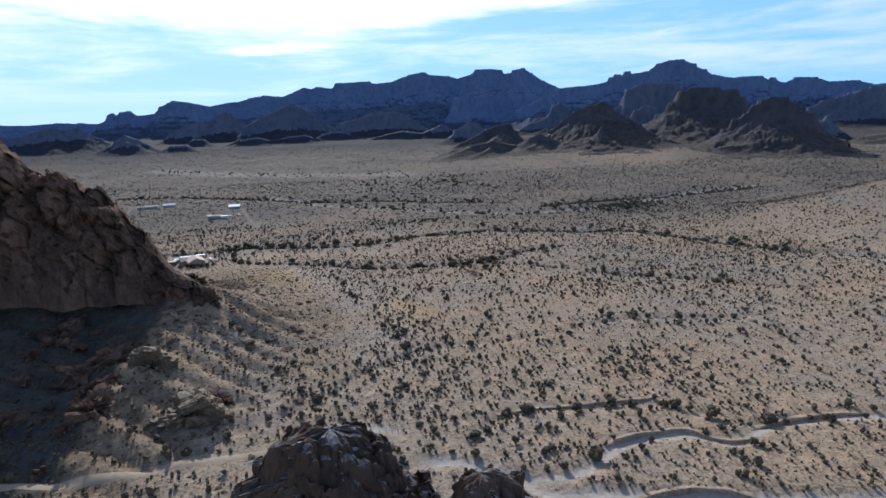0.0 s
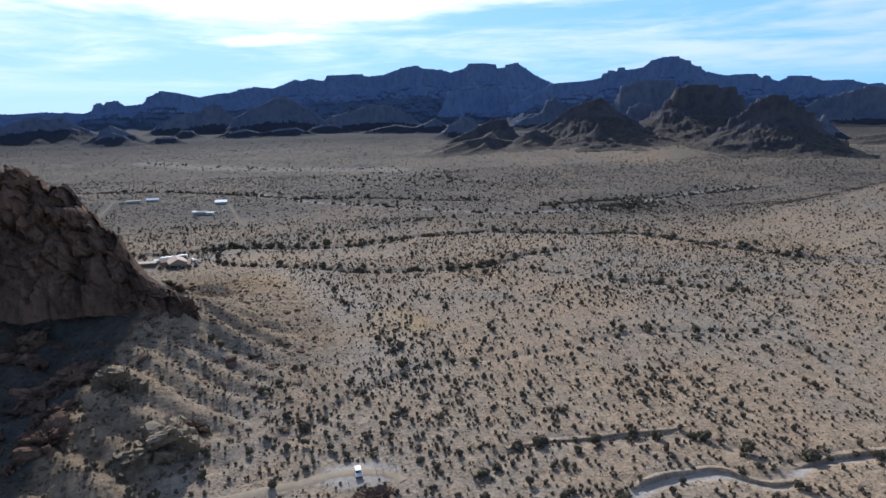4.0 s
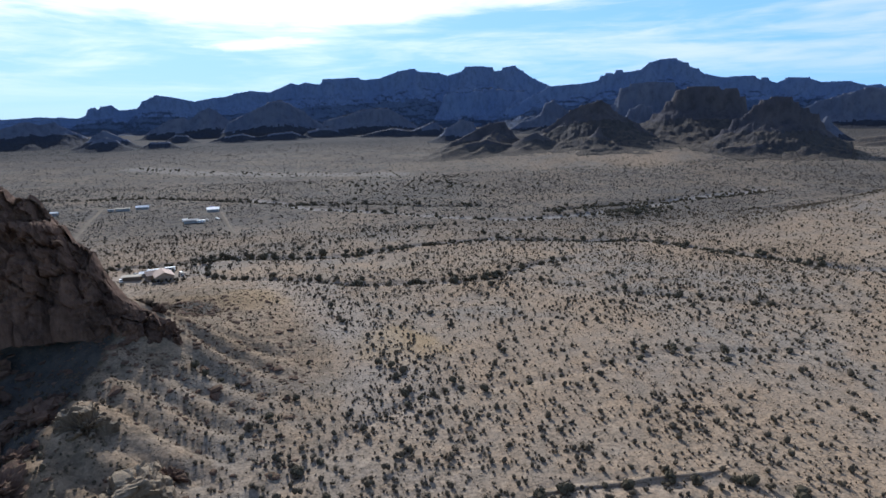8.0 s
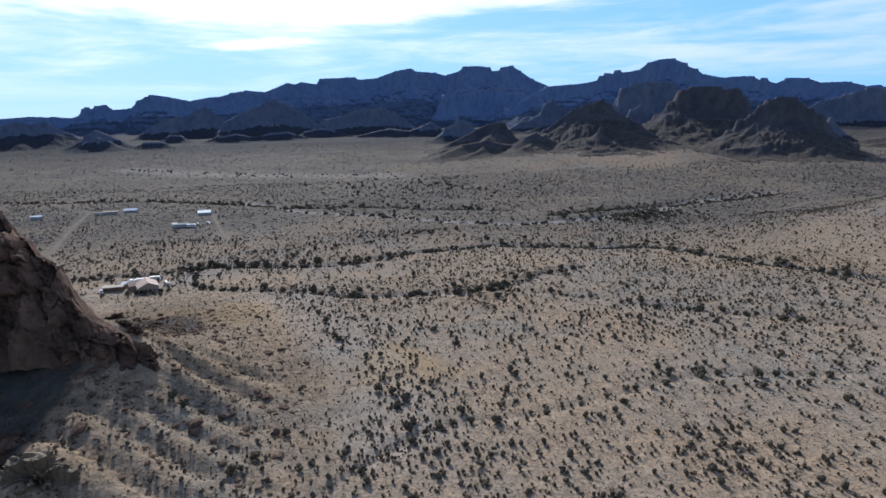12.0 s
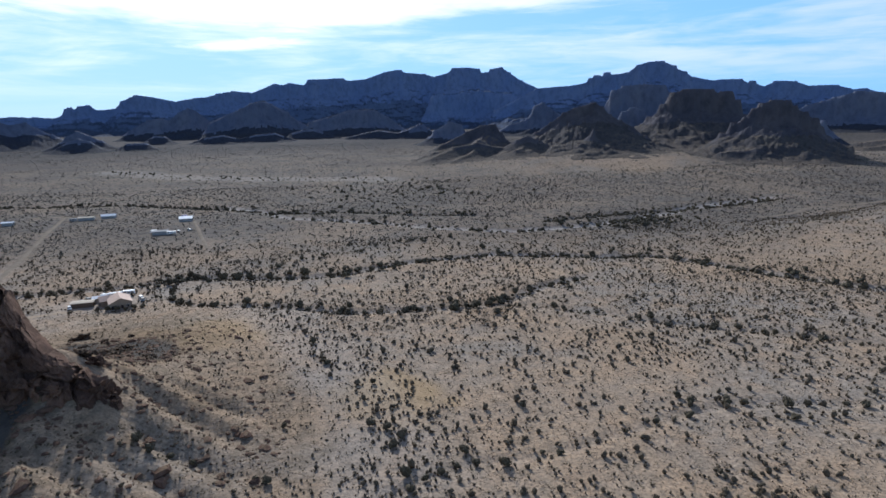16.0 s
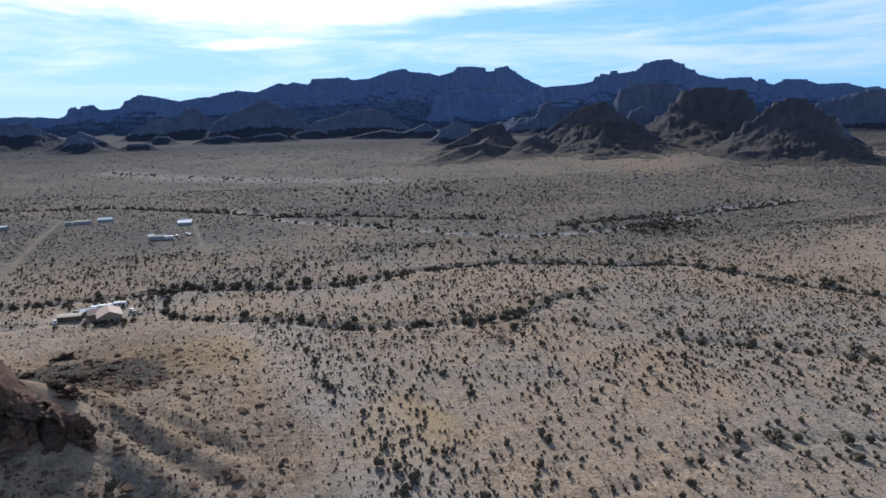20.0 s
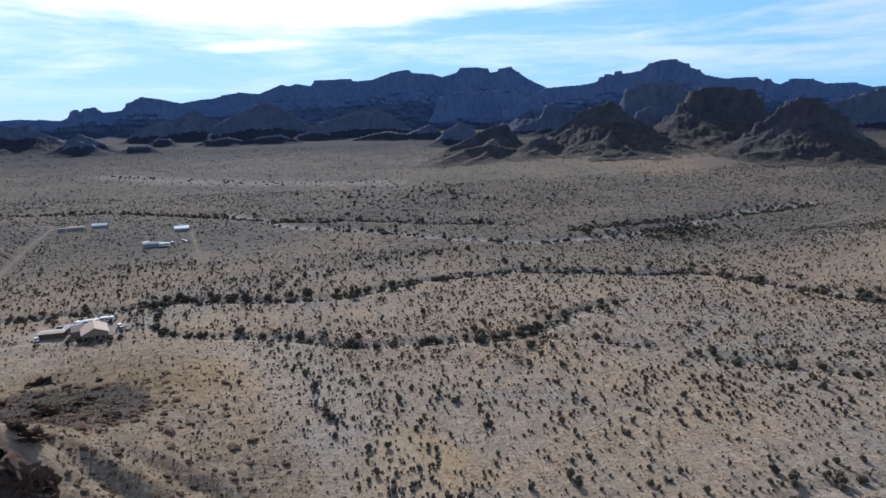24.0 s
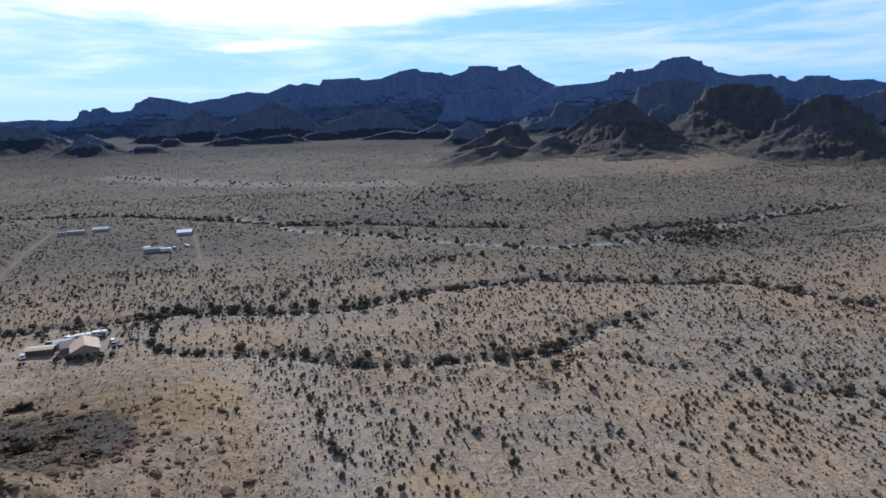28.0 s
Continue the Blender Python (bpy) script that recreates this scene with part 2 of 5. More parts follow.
def terrain(x, y):
    """The ground's height before the sheet is meshed."""
    r = np.hypot(x, y - 75)
    z = 4.0 * (fbm(x / 170 + 3, y / 170, 3) - 0.5) + 1.4 * (fbm(x / 34, y / 34 + 4, 3) - 0.5)
    near = np.exp(-((r / 500) ** 2))
    z = z * (0.35 + 0.65 * (1 - near)) + 0.5 * (fbm(x / 9, y / 9, 2) - 0.5)
    z = z + 0.016 * np.clip(r - 750, 0, 1100) * (1 + 0.35 * (fbm(x / 420, y / 420, 3) - 0.5)) - 0.012 * np.clip(r - 2500, 0, 9000)
    # slope of debris round the fin, with gullies that run down it
    d = line_gap(x, y, RIDGE)
    west = sstep(-x, 60, 170)
    apron = (16 + 20 * west) * np.exp(-((d / (22 + 26 * west)) ** 1.25))
    spur = crest_over(x, y, [(-88, 262, 25), (-84, 243, 18), (-80, 220, 16), (-80, 200, 15.5), (-85, 175, 10), (-92, 152, 4), (-100, 138, 1)], 32, 1.5)
    west_bank = crest_over(x, y, [(-135, 240, 16), (-125, 190, 12), (-130, 160, 6)], 32, 1.6)
    apron = np.maximum(np.maximum(apron, spur), west_bank) + 0.25 * np.minimum(apron, spur)
    apron = apron + 6 * np.exp(-(((x + 70) / 40) ** 2 + ((y - 325) / 55) ** 2))
    across = gully_place(x, y)
    rib = 1 - np.abs(np.sin(np.pi * across)) ** 0.95
    small = 1 - np.abs(np.sin(np.pi * across * 2.3 + 1.0))
    z = z + apron - (2.6 * rib + 0.35 * small) * sstep(apron, 1.0, 6) * (1 - 0.4 * sstep(apron, 16, 26)) * (0.6 + 0.8 * fbm(x / 26, y / 26 + 3, 2)) * sstep(y, 285, 262)
    # fans of debris below the far hills, low swells to the east
    rim = np.interp(x, [280, 340, 400, 470, 560, 760, 1100], [440, 463, 484, 506, 540, 610, 740])
    up = np.interp(x, [240, 290, 340, 400, 470, 560, 760, 1100], [0, 2.5, 8, 13, 18, 22, 28, 30])
    z = z + up * np.where(y < rim, np.exp(-(((rim - y) / 150) ** 2)), np.exp(-(((y - rim) / 34) ** 2)))
    fan = crest_over(x, y, [(120, 1190, 2), (200, 1170, 4), (320, 1130, 9), (420, 1100, 20), (530, 1050, 20), (640, 1000, 14), (730, 960, 11), (820, 900, 6)], 190, 1.35)
    z = z + fan * (0.82 + 0.36 * fbm(x / 95, y / 95 + 6, 3)) - 2.6 * sstep(fan, 3, 12) * np.abs(2 * fbm(x / 40 + 2, y / 120, 2) - 1)
    # beds of the washes
    for pts, width, depth in ((WASH_MAIN, 5, 1.6), (WASH_MID, 4, 1.2), (WASH_EAST, 4, 0.9), (WASH_FOOT, 1.8, 0.7), (WASH_LOW, 2.2, 0.7), (WASH_SAND, 2.4, 0.8),
                              (WASH_SAND_B, 2.6, 1.0), (RIVER, 6, 1.8), (WASH_FAR, 6, 2.2), (WASH_FAR_E, 6, 2.0)):
        g = line_gap(x, y, pts)
        z = z - depth * np.exp(-((g / width) ** 4))
    return z


def axis(lo, a, b, hi, fine, grow):
    """Cuts along one side of the sheet: fine between a and b, wider and wider outside."""
    mid = list(np.arange(a, b + 0.1, fine))
    out, step = [b], fine
    while out[-1] < hi:
        step *= grow
        out.append(out[-1] + step)
    left, step = [a], fine
    while left[-1] > lo:
        step *= grow
        left.append(left[-1] - step)
    return np.array(sorted(set(left[1:] + mid + out[1:])))


GX = axis(-4600, -150, 260, 4600, 2.2, 1.035)
GY = axis(-3000, 110, 480, 4700, 2.2, 1.03)
MX, MY = np.meshgrid(GX, GY)
GZ = terrain(MX, MY)


def ground_z(x, y):
    """The sheet's height at x, y."""
    x, y = np.asarray(x, float), np.asarray(y, float)
    i = np.clip(np.searchsorted(GX, x) - 1, 0, len(GX) - 2)
    j = np.clip(np.searchsorted(GY, y) - 1, 0, len(GY) - 2)
    u, v = (x - GX[i]) / (GX[i + 1] - GX[i]), (y - GY[j]) / (GY[j + 1] - GY[j])
    return (GZ[j, i] * (1 - u) + GZ[j, i + 1] * u) * (1 - v) + (GZ[j + 1, i] * (1 - u) + GZ[j + 1, i + 1] * u) * v


def mesh_from(name, verts, faces, size, material, is_smooth=False):
    """A mesh from arrays of vertices and of faces with size corners each."""
    me = bpy.data.meshes.new(name)
    me.vertices.add(len(verts))
    me.vertices.foreach_set("co", np.asarray(verts, np.float32).ravel())
    me.loops.add(len(faces) * size)
    me.loops.foreach_set("vertex_index", np.asarray(faces, np.int32).ravel())
    me.polygons.add(len(faces))
    me.polygons.foreach_set("loop_start", np.arange(0, len(faces) * size, size, dtype=np.int32))
    me.update(calc_edges=True)
    me.polygons.foreach_set("use_smooth", np.full(len(faces), is_smooth))
    me.validate()
    if material:
        me.materials.append(material)
    return me


def grid_faces(rows, cols, wrap=False):
    i, j = np.meshgrid(np.arange(cols if wrap else cols - 1), np.arange(rows - 1))
    k = (i + 1) % cols
    return np.stack([j * cols + i, j * cols + k, (j + 1) * cols + k, (j + 1) * cols + i], -1).reshape(-1, 4)


# ---------------------------------------------------------------- materials
def material(name):
    m = bpy.data.materials.new(name)
    m.use_nodes = True
    m.node_tree.nodes.clear()
    return m, Nodes(m.node_tree)


def finish(n, color, rough=0.9, bump=None, strength=0.4, distance=0.1, metal=0.0, spec=0.3):
    links = {"Base Color": color, "Roughness": rough, "Metallic": metal, "Specular IOR Level": spec}
    if bump is not None:
        links["Normal"] = n.add("ShaderNodeBump", {"Height": bump, "Strength": strength, "Distance": distance}).outputs[0]
    b = n.add("ShaderNodeBsdfPrincipled", links)
    n.add("ShaderNodeOutputMaterial", {0: b.outputs[0]})


def make_ground_material():
    m, n = material("desert_ground")
    p = n.add("ShaderNodeNewGeometry").outputs["Position"]
    sand = n.add("ShaderNodeAttribute", attribute_name="sand").outputs["Fac"]
    rocky_and_shade = n.add("ShaderNodeAttribute", attribute_name="rubble_and_shade").outputs["Fac"]
    big = n.noise(p, 0.009, 5, 0.6, 0.6)
    mid = n.noise(p, 0.06, 5, 0.65)
    patch = n.noise(p, 0.22, 5, 0.7)
    fine = n.noise(p, 1.1, 6, 0.7)
    soil = n.mix(n.ramp(big, [(0.40, 0.0), (0.60, 1.0)]), (0.44, 0.315, 0.205, 1), (0.325, 0.283, 0.238, 1))
    soil = n.mix(n.ramp(mid, [(0.46, 0.0), (0.66, 0.8)]), soil, (0.47, 0.325, 0.205, 1))
    soil = n.mix(n.ramp(patch, [(0.36, 0.75), (0.56, 0.0)]), soil, (0.28, 0.225, 0.165, 1))
    soil = n.mix(n.ramp(patch, [(0.55, 0.0), (0.72, 0.75)]), soil, (0.53, 0.415, 0.295, 1))
    soil = n.mix(n.ramp(fine, [(0.36, 0.85), (0.52, 0.0)]), soil, (0.19, 0.155, 0.115, 1))
    soil = n.mix(n.ramp(fine, [(0.55, 0.0), (0.68, 0.6)]), soil, (0.55, 0.45, 0.33, 1))
    gravel = n.add("ShaderNodeTexVoronoi", {"Vector": p, "Scale": 0.7}).outputs["Distance"]
    thick = n.ramp(n.noise(p, 0.12, 3, 0.6), [(0.4, 0.0), (0.6, 1.0)])
    soil = n.mix(n.math("MULTIPLY", n.math("MULTIPLY", n.ramp(gravel, [(0.15, 1.0), (0.36, 0.0)]), 0.75), thick), soil, (0.12, 0.10, 0.07, 1))
    # Far plain: brush cover darkens the soil, distance haze is painted in as grey.
    brush_haze = n.add("ShaderNodeAttribute", attribute_name="brush_haze").outputs["Fac"]
    soil = n.mix(brush_haze, soil, n.mix(n.ramp(patch, [(0.35, 0.0), (0.65, 1.0)]), (0.110, 0.100, 0.090, 1), n.mix(n.ramp(mid, [(0.4, 0.0), (0.6, 1.0)]), (0.138, 0.126, 0.116, 1), (0.185, 0.153, 0.12, 1))))
    brush = n.add("ShaderNodeTexVoronoi", {"Vector": p, "Scale": 0.17}).outputs["Distance"]
    thin = n.ramp(n.noise(p, 0.025, 4, 0.6), [(0.35, 0.35), (0.6, 1.0)])
    speck = n.math("MULTIPLY", n.math("MULTIPLY", n.ramp(brush, [(0.22, 1.0), (0.42, 0.0)]), thin), smooth(n, brush_haze, 0.3, 0.8))
    soil = n.mix(n.math("MULTIPLY", speck, 0.85), soil, (0.052, 0.047, 0.038, 1))
    ochre = n.add("ShaderNodeAttribute", attribute_name="ochre").outputs["Fac"]
    soil = n.mix(n.math("MULTIPLY", ochre, 0.7), soil, n.mix(fine, (0.30, 0.205, 0.10, 1), (0.52, 0.37, 0.205, 1)))
    # Bluish-dark tone of the ground from about 1 km out.
    far_dark = n.add("ShaderNodeAttribute", attribute_name="far_dark").outputs["Fac"]
    soil = n.mix(far_dark, soil, n.mix(n.ramp(mid, [(0.4, 0.0), (0.6, 1.0)]), (0.046, 0.047, 0.053, 1), (0.078, 0.072, 0.070, 1)))
    soil = n.mix(rocky_and_shade, soil, n.mix(n.ramp(patch, [(0.4, 0.0), (0.6, 1.0)]), (0.10, 0.072, 0.044, 1), (0.26, 0.185, 0.115, 1)))
    # Darkest tone: stony back slope, and the ridge's shade painted into the ground.
    scree_and_shade = n.mix(n.ramp(patch, [(0.35, 0.0), (0.65, 1.0)]), (0.062, 0.058, 0.054, 1), (0.115, 0.10, 0.084, 1))
    soil = n.mix(smooth(n, rocky_and_shade, 0.72, 0.98), soil, scree_and_shade)
    soil = n.mix(n.math("MULTIPLY", sand, 0.85), soil, n.mix(fine, (0.36, 0.33, 0.295, 1), (0.54, 0.49, 0.44, 1)))
    finish(n, soil, 0.95, n.math("ADD", fine, n.math("MULTIPLY", gravel, -0.5)), 0.6, 0.5, spec=0.02)
    return m


def make_rock_material(name, dark, light, scale, flat_soil=None, pale=None, soil_from=0.8, soil_low=None, cracks=0.35):
    m, n = material(name)
    geo = n.add("ShaderNodeNewGeometry")
    p = geo.outputs["Position"]
    tall = n.add("ShaderNodeMapping", {0: p, 3: (1.0, 1.0, 0.45)}).outputs[0]
    big = n.noise(tall, 0.09 * scale, 5, 0.6, 0.4)
    mid = n.noise(tall, 0.5 * scale, 6, 0.65)
    fine = n.noise(p, 2.6 * scale, 5, 0.7)
    crack = n.add("ShaderNodeTexVoronoi", {"Vector": tall, "Scale": 0.3 * scale}, feature="DISTANCE_TO_EDGE").outputs["Distance"]
    col = n.mix(n.ramp(big, [(0.36, 0.0), (0.64, 1.0)]), (*dark, 1), (*light, 1))
    col = n.mix(n.ramp(mid, [(0.3, 0.6), (0.55, 0.0)]), col, tuple(0.5 * c for c in dark) + (1,))
    col = n.mix(n.math("MULTIPLY", n.ramp(fine, [(0.5, 0.0), (0.8, 1.0)]), 0.35), col, tuple(1.35 * c for c in light) + (1,))
    if flat_soil or pale:
        up = n.add("ShaderNodeSeparateXYZ", {0: geo.outputs["Normal"]}).outputs[2]
        lay = n.math("ADD", up, n.math("MULTIPLY", n.math("SUBTRACT", mid, 0.5), 0.5))
    if flat_soil:
        if soil_low:
            lay = n.math("ADD", lay, n.math("MULTIPLY", n.math("SUBTRACT", soil_low, n.add("ShaderNodeSeparateXYZ", {0: p}).outputs[2]), 0.004))
        col = n.mix(n.ramp(lay, [(soil_from, 0.0), (soil_from + 0.13, 1.0)]), col, n.mix(n.ramp(fine, [(0.4, 0.0), (0.6, 1.0)]), tuple(0.72 * c for c in flat_soil) + (1,), (*flat_soil, 1)))
    if pale:
        col = n.mix(n.math("MULTIPLY", n.ramp(lay, [(0.76, 0.0), (0.98, 1.0)]), n.ramp(n.noise(p, 0.45 * scale, 5, 0.75), [(0.42, 0.0), (0.58, 0.9)])), col, (*pale, 1))
    height = n.math("ADD", n.math("MULTIPLY", mid, 1.0), n.math("ADD", n.math("MULTIPLY", fine, 0.35), n.math("MULTIPLY", n.ramp(crack, [(0.0, 0.0), (0.12, 1.0)]), cracks)))
    finish(n, col, 0.92, height, 0.8, 0.8 / scale, spec=0.04)
    return m


def make_plain_material(name, color, rough=0.8, vary=0.2, scale=3.0, metal=0.0, spec=0.3):
    m, n = material(name)
    p = n.add("ShaderNodeTexCoord").outputs["Object"]
    v = n.noise(p, scale, 5, 0.6)
    w = n.noise(p, scale * 0.17, 3, 0.6)
    f = n.math("ADD", n.math("MULTIPLY", v, 0.6), n.math("MULTIPLY", w, 0.4))
    col = n.mix(n.ramp(f, [(0.35, 0.0), (0.65, 1.0)]), tuple(c * (1 - vary) for c in color) + (1,), tuple(min(1, c * (1 + vary)) for c in color) + (1,))
    finish(n, col, rough, v, 0.15, 0.02, metal, spec)
    return m


def make_leaf_material(name, a, b, c):
    """Foliage whose colour drifts from bush to bush."""
    m, n = material(name)
    p = n.add("ShaderNodeNewGeometry").outputs["Position"]
    r = n.add("ShaderNodeObjectInfo").outputs["Random"]
    off = n.add("ShaderNodeVectorMath", {0: p, 1: n.add("ShaderNodeCombineXYZ", {0: n.math("MULTIPLY", r, 40.0)}).outputs[0]}, operation="ADD").outputs[0]
    v = n.noise(off, 0.33, 2, 0.5)
    leaf = n.noise(off, 3.5, 3, 0.6)
    col = n.mix(n.ramp(v, [(0.4, 0.0), (0.6, 1.0)]), (*a, 1), (*b, 1))
    col = n.mix(n.ramp(leaf, [(0.4, 0.0), (0.75, 1.0)]), col, (*c, 1))
    finish(n, col, 0.85, spec=0.15)
    return m


M_GROUND = make_ground_material()
M_FIN = make_rock_material("fin_rock", (0.10, 0.064, 0.048), (0.225, 0.14, 0.098), 1.0, flat_soil=(0.17, 0.12, 0.08), soil_from=0.93, cracks=0.1)
M_BOULDER = make_rock_material("boulder_rock", (0.075, 0.055, 0.04), (0.15, 0.11, 0.075), 1.0)
M_SLAB = make_rock_material("slab_rock", (0.13, 0.095, 0.065), (0.26, 0.195, 0.13), 1.0, flat_soil=(0.36, 0.285, 0.20), soil_from=0.75)
M_PEAK = make_rock_material("summit_rock", (0.082, 0.058, 0.046), (0.15, 0.105, 0.078), 1.6, pale=(0.40, 0.385, 0.38))
# Nearer hills: a faint haze tint is mixed into rock and debris colours.
M_HILL = make_rock_material("hill_rock_faint_haze", (0.072, 0.071, 0.087), (0.11, 0.101, 0.107), 0.16, flat_soil=(0.16, 0.132, 0.108), soil_from=0.88, soil_low=50.0, cracks=0.0)
# Foothills: haze tint in the rock colour; level faces darkened against the sun.
M_HAZED_FOOTHILL = make_rock_material("hazed_foothill_rock", (0.112, 0.130, 0.19), (0.155, 0.165, 0.21), 0.13, flat_soil=(0.056, 0.060, 0.076), soil_from=0.9, cracks=0.0)
# Range: distance haze painted in as blue, level faces darkened to mute the sun.
M_HAZED_RANGE = make_rock_material("hazed_range_rock", (0.138, 0.192, 0.335), (0.168, 0.218, 0.345), 0.09, flat_soil=(0.07, 0.094, 0.155), cracks=0.0)
M_HILL_SLOPE = make_rock_material("hill_debris_faint_haze", (0.064, 0.061, 0.066), (0.094, 0.086, 0.083), 0.30, flat_soil=(0.135, 0.113, 0.092), soil_from=0.86, cracks=0.0)
# Foothill debris: haze-blue, and darkened so that sunlit flanks stay dull.
M_HAZED_MID_SLOPE = make_rock_material("hazed_foothill_debris", (0.044, 0.050, 0.070), (0.056, 0.060, 0.076), 0.22, flat_soil=(0.045, 0.047, 0.056), soil_from=0.88, cracks=0.0)
# Range debris takes the same painted haze, a little darker.
M_HAZED_RANGE_SLOPE = make_rock_material("hazed_range_debris", (0.095, 0.128, 0.212), (0.112, 0.146, 0.225), 0.12, flat_soil=(0.06, 0.078, 0.12), cracks=0.0)
M_CREOSOTE = make_leaf_material("creosote_leaf", (0.080, 0.064, 0.042), (0.108, 0.084, 0.056), (0.155, 0.118, 0.076))
# Distant bushes: leaf colour greyed to stand for haze.
M_HAZED_BRUSH = make_leaf_material("hazed_brush_leaf", (0.070, 0.068, 0.058), (0.09, 0.082, 0.066), (0.125, 0.108, 0.085))
M_TREE = make_leaf_material("mesquite_leaf", (0.072, 0.062, 0.040), (0.092, 0.076, 0.048), (0.125, 0.10, 0.063))
M_TUFT = make_leaf_material("dry_tuft", (0.13, 0.10, 0.065), (0.085, 0.07, 0.045), (0.20, 0.15, 0.095))
M_BARK = make_plain_material("bark", (0.10, 0.075, 0.05), 0.9, 0.3, 6.0)
M_OLD_ROAD = make_plain_material("stony_dirt", (0.21, 0.175, 0.135), 0.95, 0.2, 0.4, spec=0.02)
M_ROAD = make_plain_material("packed_dirt", (0.38, 0.30, 0.215), 0.95, 0.14, 0.6, spec=0.02)

# ---------------------------------------------------------------- ground sheet
def make_ground():
    verts = np.stack([MX, MY, GZ], -1).reshape(-1, 3)
    me = mesh_from("ground", verts, grid_faces(len(GY), len(GX)), 4, M_GROUND, True)
    x, y = verts[:, 0], verts[:, 1]
    sand = np.zeros(len(verts))
    for pts, width, much in ((WASH_MAIN, 4, 0.5), (WASH_MID, 3, 0.4), (WASH_FOOT, 1.6, 0.12), (WASH_LOW, 2.0, 0.2), (WASH_SAND, 1.5, 0.95), (WASH_SAND_B, 1.6, 0.9), (RIVER, 5, 0.7), (WASH_GREY, 14, 0.25), (RUT_BACK, 24, 0.3)):
        g = line_gap(x, y, pts) + (3.0 if width > 2 else 1.2) * (fbm(x / 7, y / 7, 2) - 0.5)
        sand = np.maximum(sand, much * sstep(g, width * 1.5, width * 0.6))
    sand = np.maximum(sand, 0.8 * sstep(np.hypot((x + 4) / 11, (y - 163) / 6), 1.25, 0.7))     # turning place at the road's end
    sand = np.maximum(sand, 0.3 * sstep(np.hypot((x + 128) / 26, (y - 404) / 16), 1.3, 0.6))   # yard of the house
    rubble_and_shade = 0.7 * sstep(line_gap(x, y, RIDGE), 60, 12) * sstep(fbm(x / 22, y / 22, 3), 0.3, 0.62)
    rubble_and_shade = np.maximum(rubble_and_shade, 0.4 * sstep(line_gap(x, y, RIDGE), 95, 40) * (0.6 + 0.6 * fbm(x / 12, y / 12 + 2, 3)))
    # Slope in the ridge's shadow: its shade is deepened here by colour.
    rubble_and_shade = np.maximum(rubble_and_shade, 1.0 * sstep(-x, 77, 87) * sstep(y, 120, 140) * sstep(y, 275, 255))
    rubble_and_shade = np.maximum(rubble_and_shade, 0.7 * sstep(np.hypot((x + 92) / 45, (y - 325) / 38), 1.2, 0.4) * sstep(fbm(x / 18, y / 18 + 4, 3), 0.28, 0.55))
    rubble_and_shade = np.maximum(rubble_and_shade, np.clip(1.0 * sstep(np.hypot((x + 100) / 48, (y - 303) / 46), 1.1, 0.6) * (0.72 + 0.5 * fbm(x / 14, y / 14 + 5, 3)), 0, 0.96))
    rubble_and_shade = np.maximum(rubble_and_shade, 0.7 * sstep(np.hypot((x + 94) / 50, (y - 318) / 66), 1.15, 0.5) * (0.45 + 0.9 * fbm(x / 16, y / 16 + 8, 3)))
    rubble_and_shade = np.maximum(rubble_and_shade, 0.68 * sstep(np.hypot((x + 74) / 24, (y - 166) / 36), 1.1, 0.5) * (0.6 + 0.6 * fbm(x / 11, y / 11 + 8, 3)))
    far = y + 0.25 * np.abs(x) + 90 * (fbm(x / 130, y / 130, 4) - 0.5)
    # How far the brush cover and the painted haze tone replace the soil.
    brush_haze = 0.93 * sstep(far, 380, 660) * (0.75 + 0.5 * (fbm(x / 90 + 8, y / 60, 3) - 0.3))
    fans = np.exp(-(((x - 430) / 180) ** 2 + ((y - 960) / 160) ** 2))
    brush_haze = np.clip((brush_haze - 0.38 * fans) * (1 - 0.55 * rise(x, y)), 0, 0.97)
    ochre = sstep(np.hypot((x - 14) / 20, (y - 277) / 24) + 0.9 * (fbm(x / 12, y / 12 + 3, 3) - 0.5), 1.15, 0.55)
    ochre = np.maximum(ochre, 0.7 * sstep(np.hypot((x + 58) / 34, (y - 338) / 22) + 0.9 * (fbm(x / 15, y / 15 + 9, 3) - 0.5), 1.15, 0.6))
    r = np.hypot(x, y - 75) + 260 * (fbm(x / 240 + 4, y / 240, 4) - 0.5)
    far_dark = 0.9 * sstep(r, 1020, 1650) * (1 - sstep(np.degrees(np.arctan2(x, y - 75)), 2, 12)) + 0.7 * sstep(r, 1350, 1800) * sstep(x, 50, 300)
    for key, values in (("far_dark", np.clip(far_dark, 0, 0.92)), ("sand", sand), ("ochre", ochre), ("rubble_and_shade", rubble_and_shade), ("brush_haze", brush_haze)):
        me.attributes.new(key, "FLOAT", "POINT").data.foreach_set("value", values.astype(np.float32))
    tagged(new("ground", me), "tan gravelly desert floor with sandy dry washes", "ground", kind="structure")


make_ground()


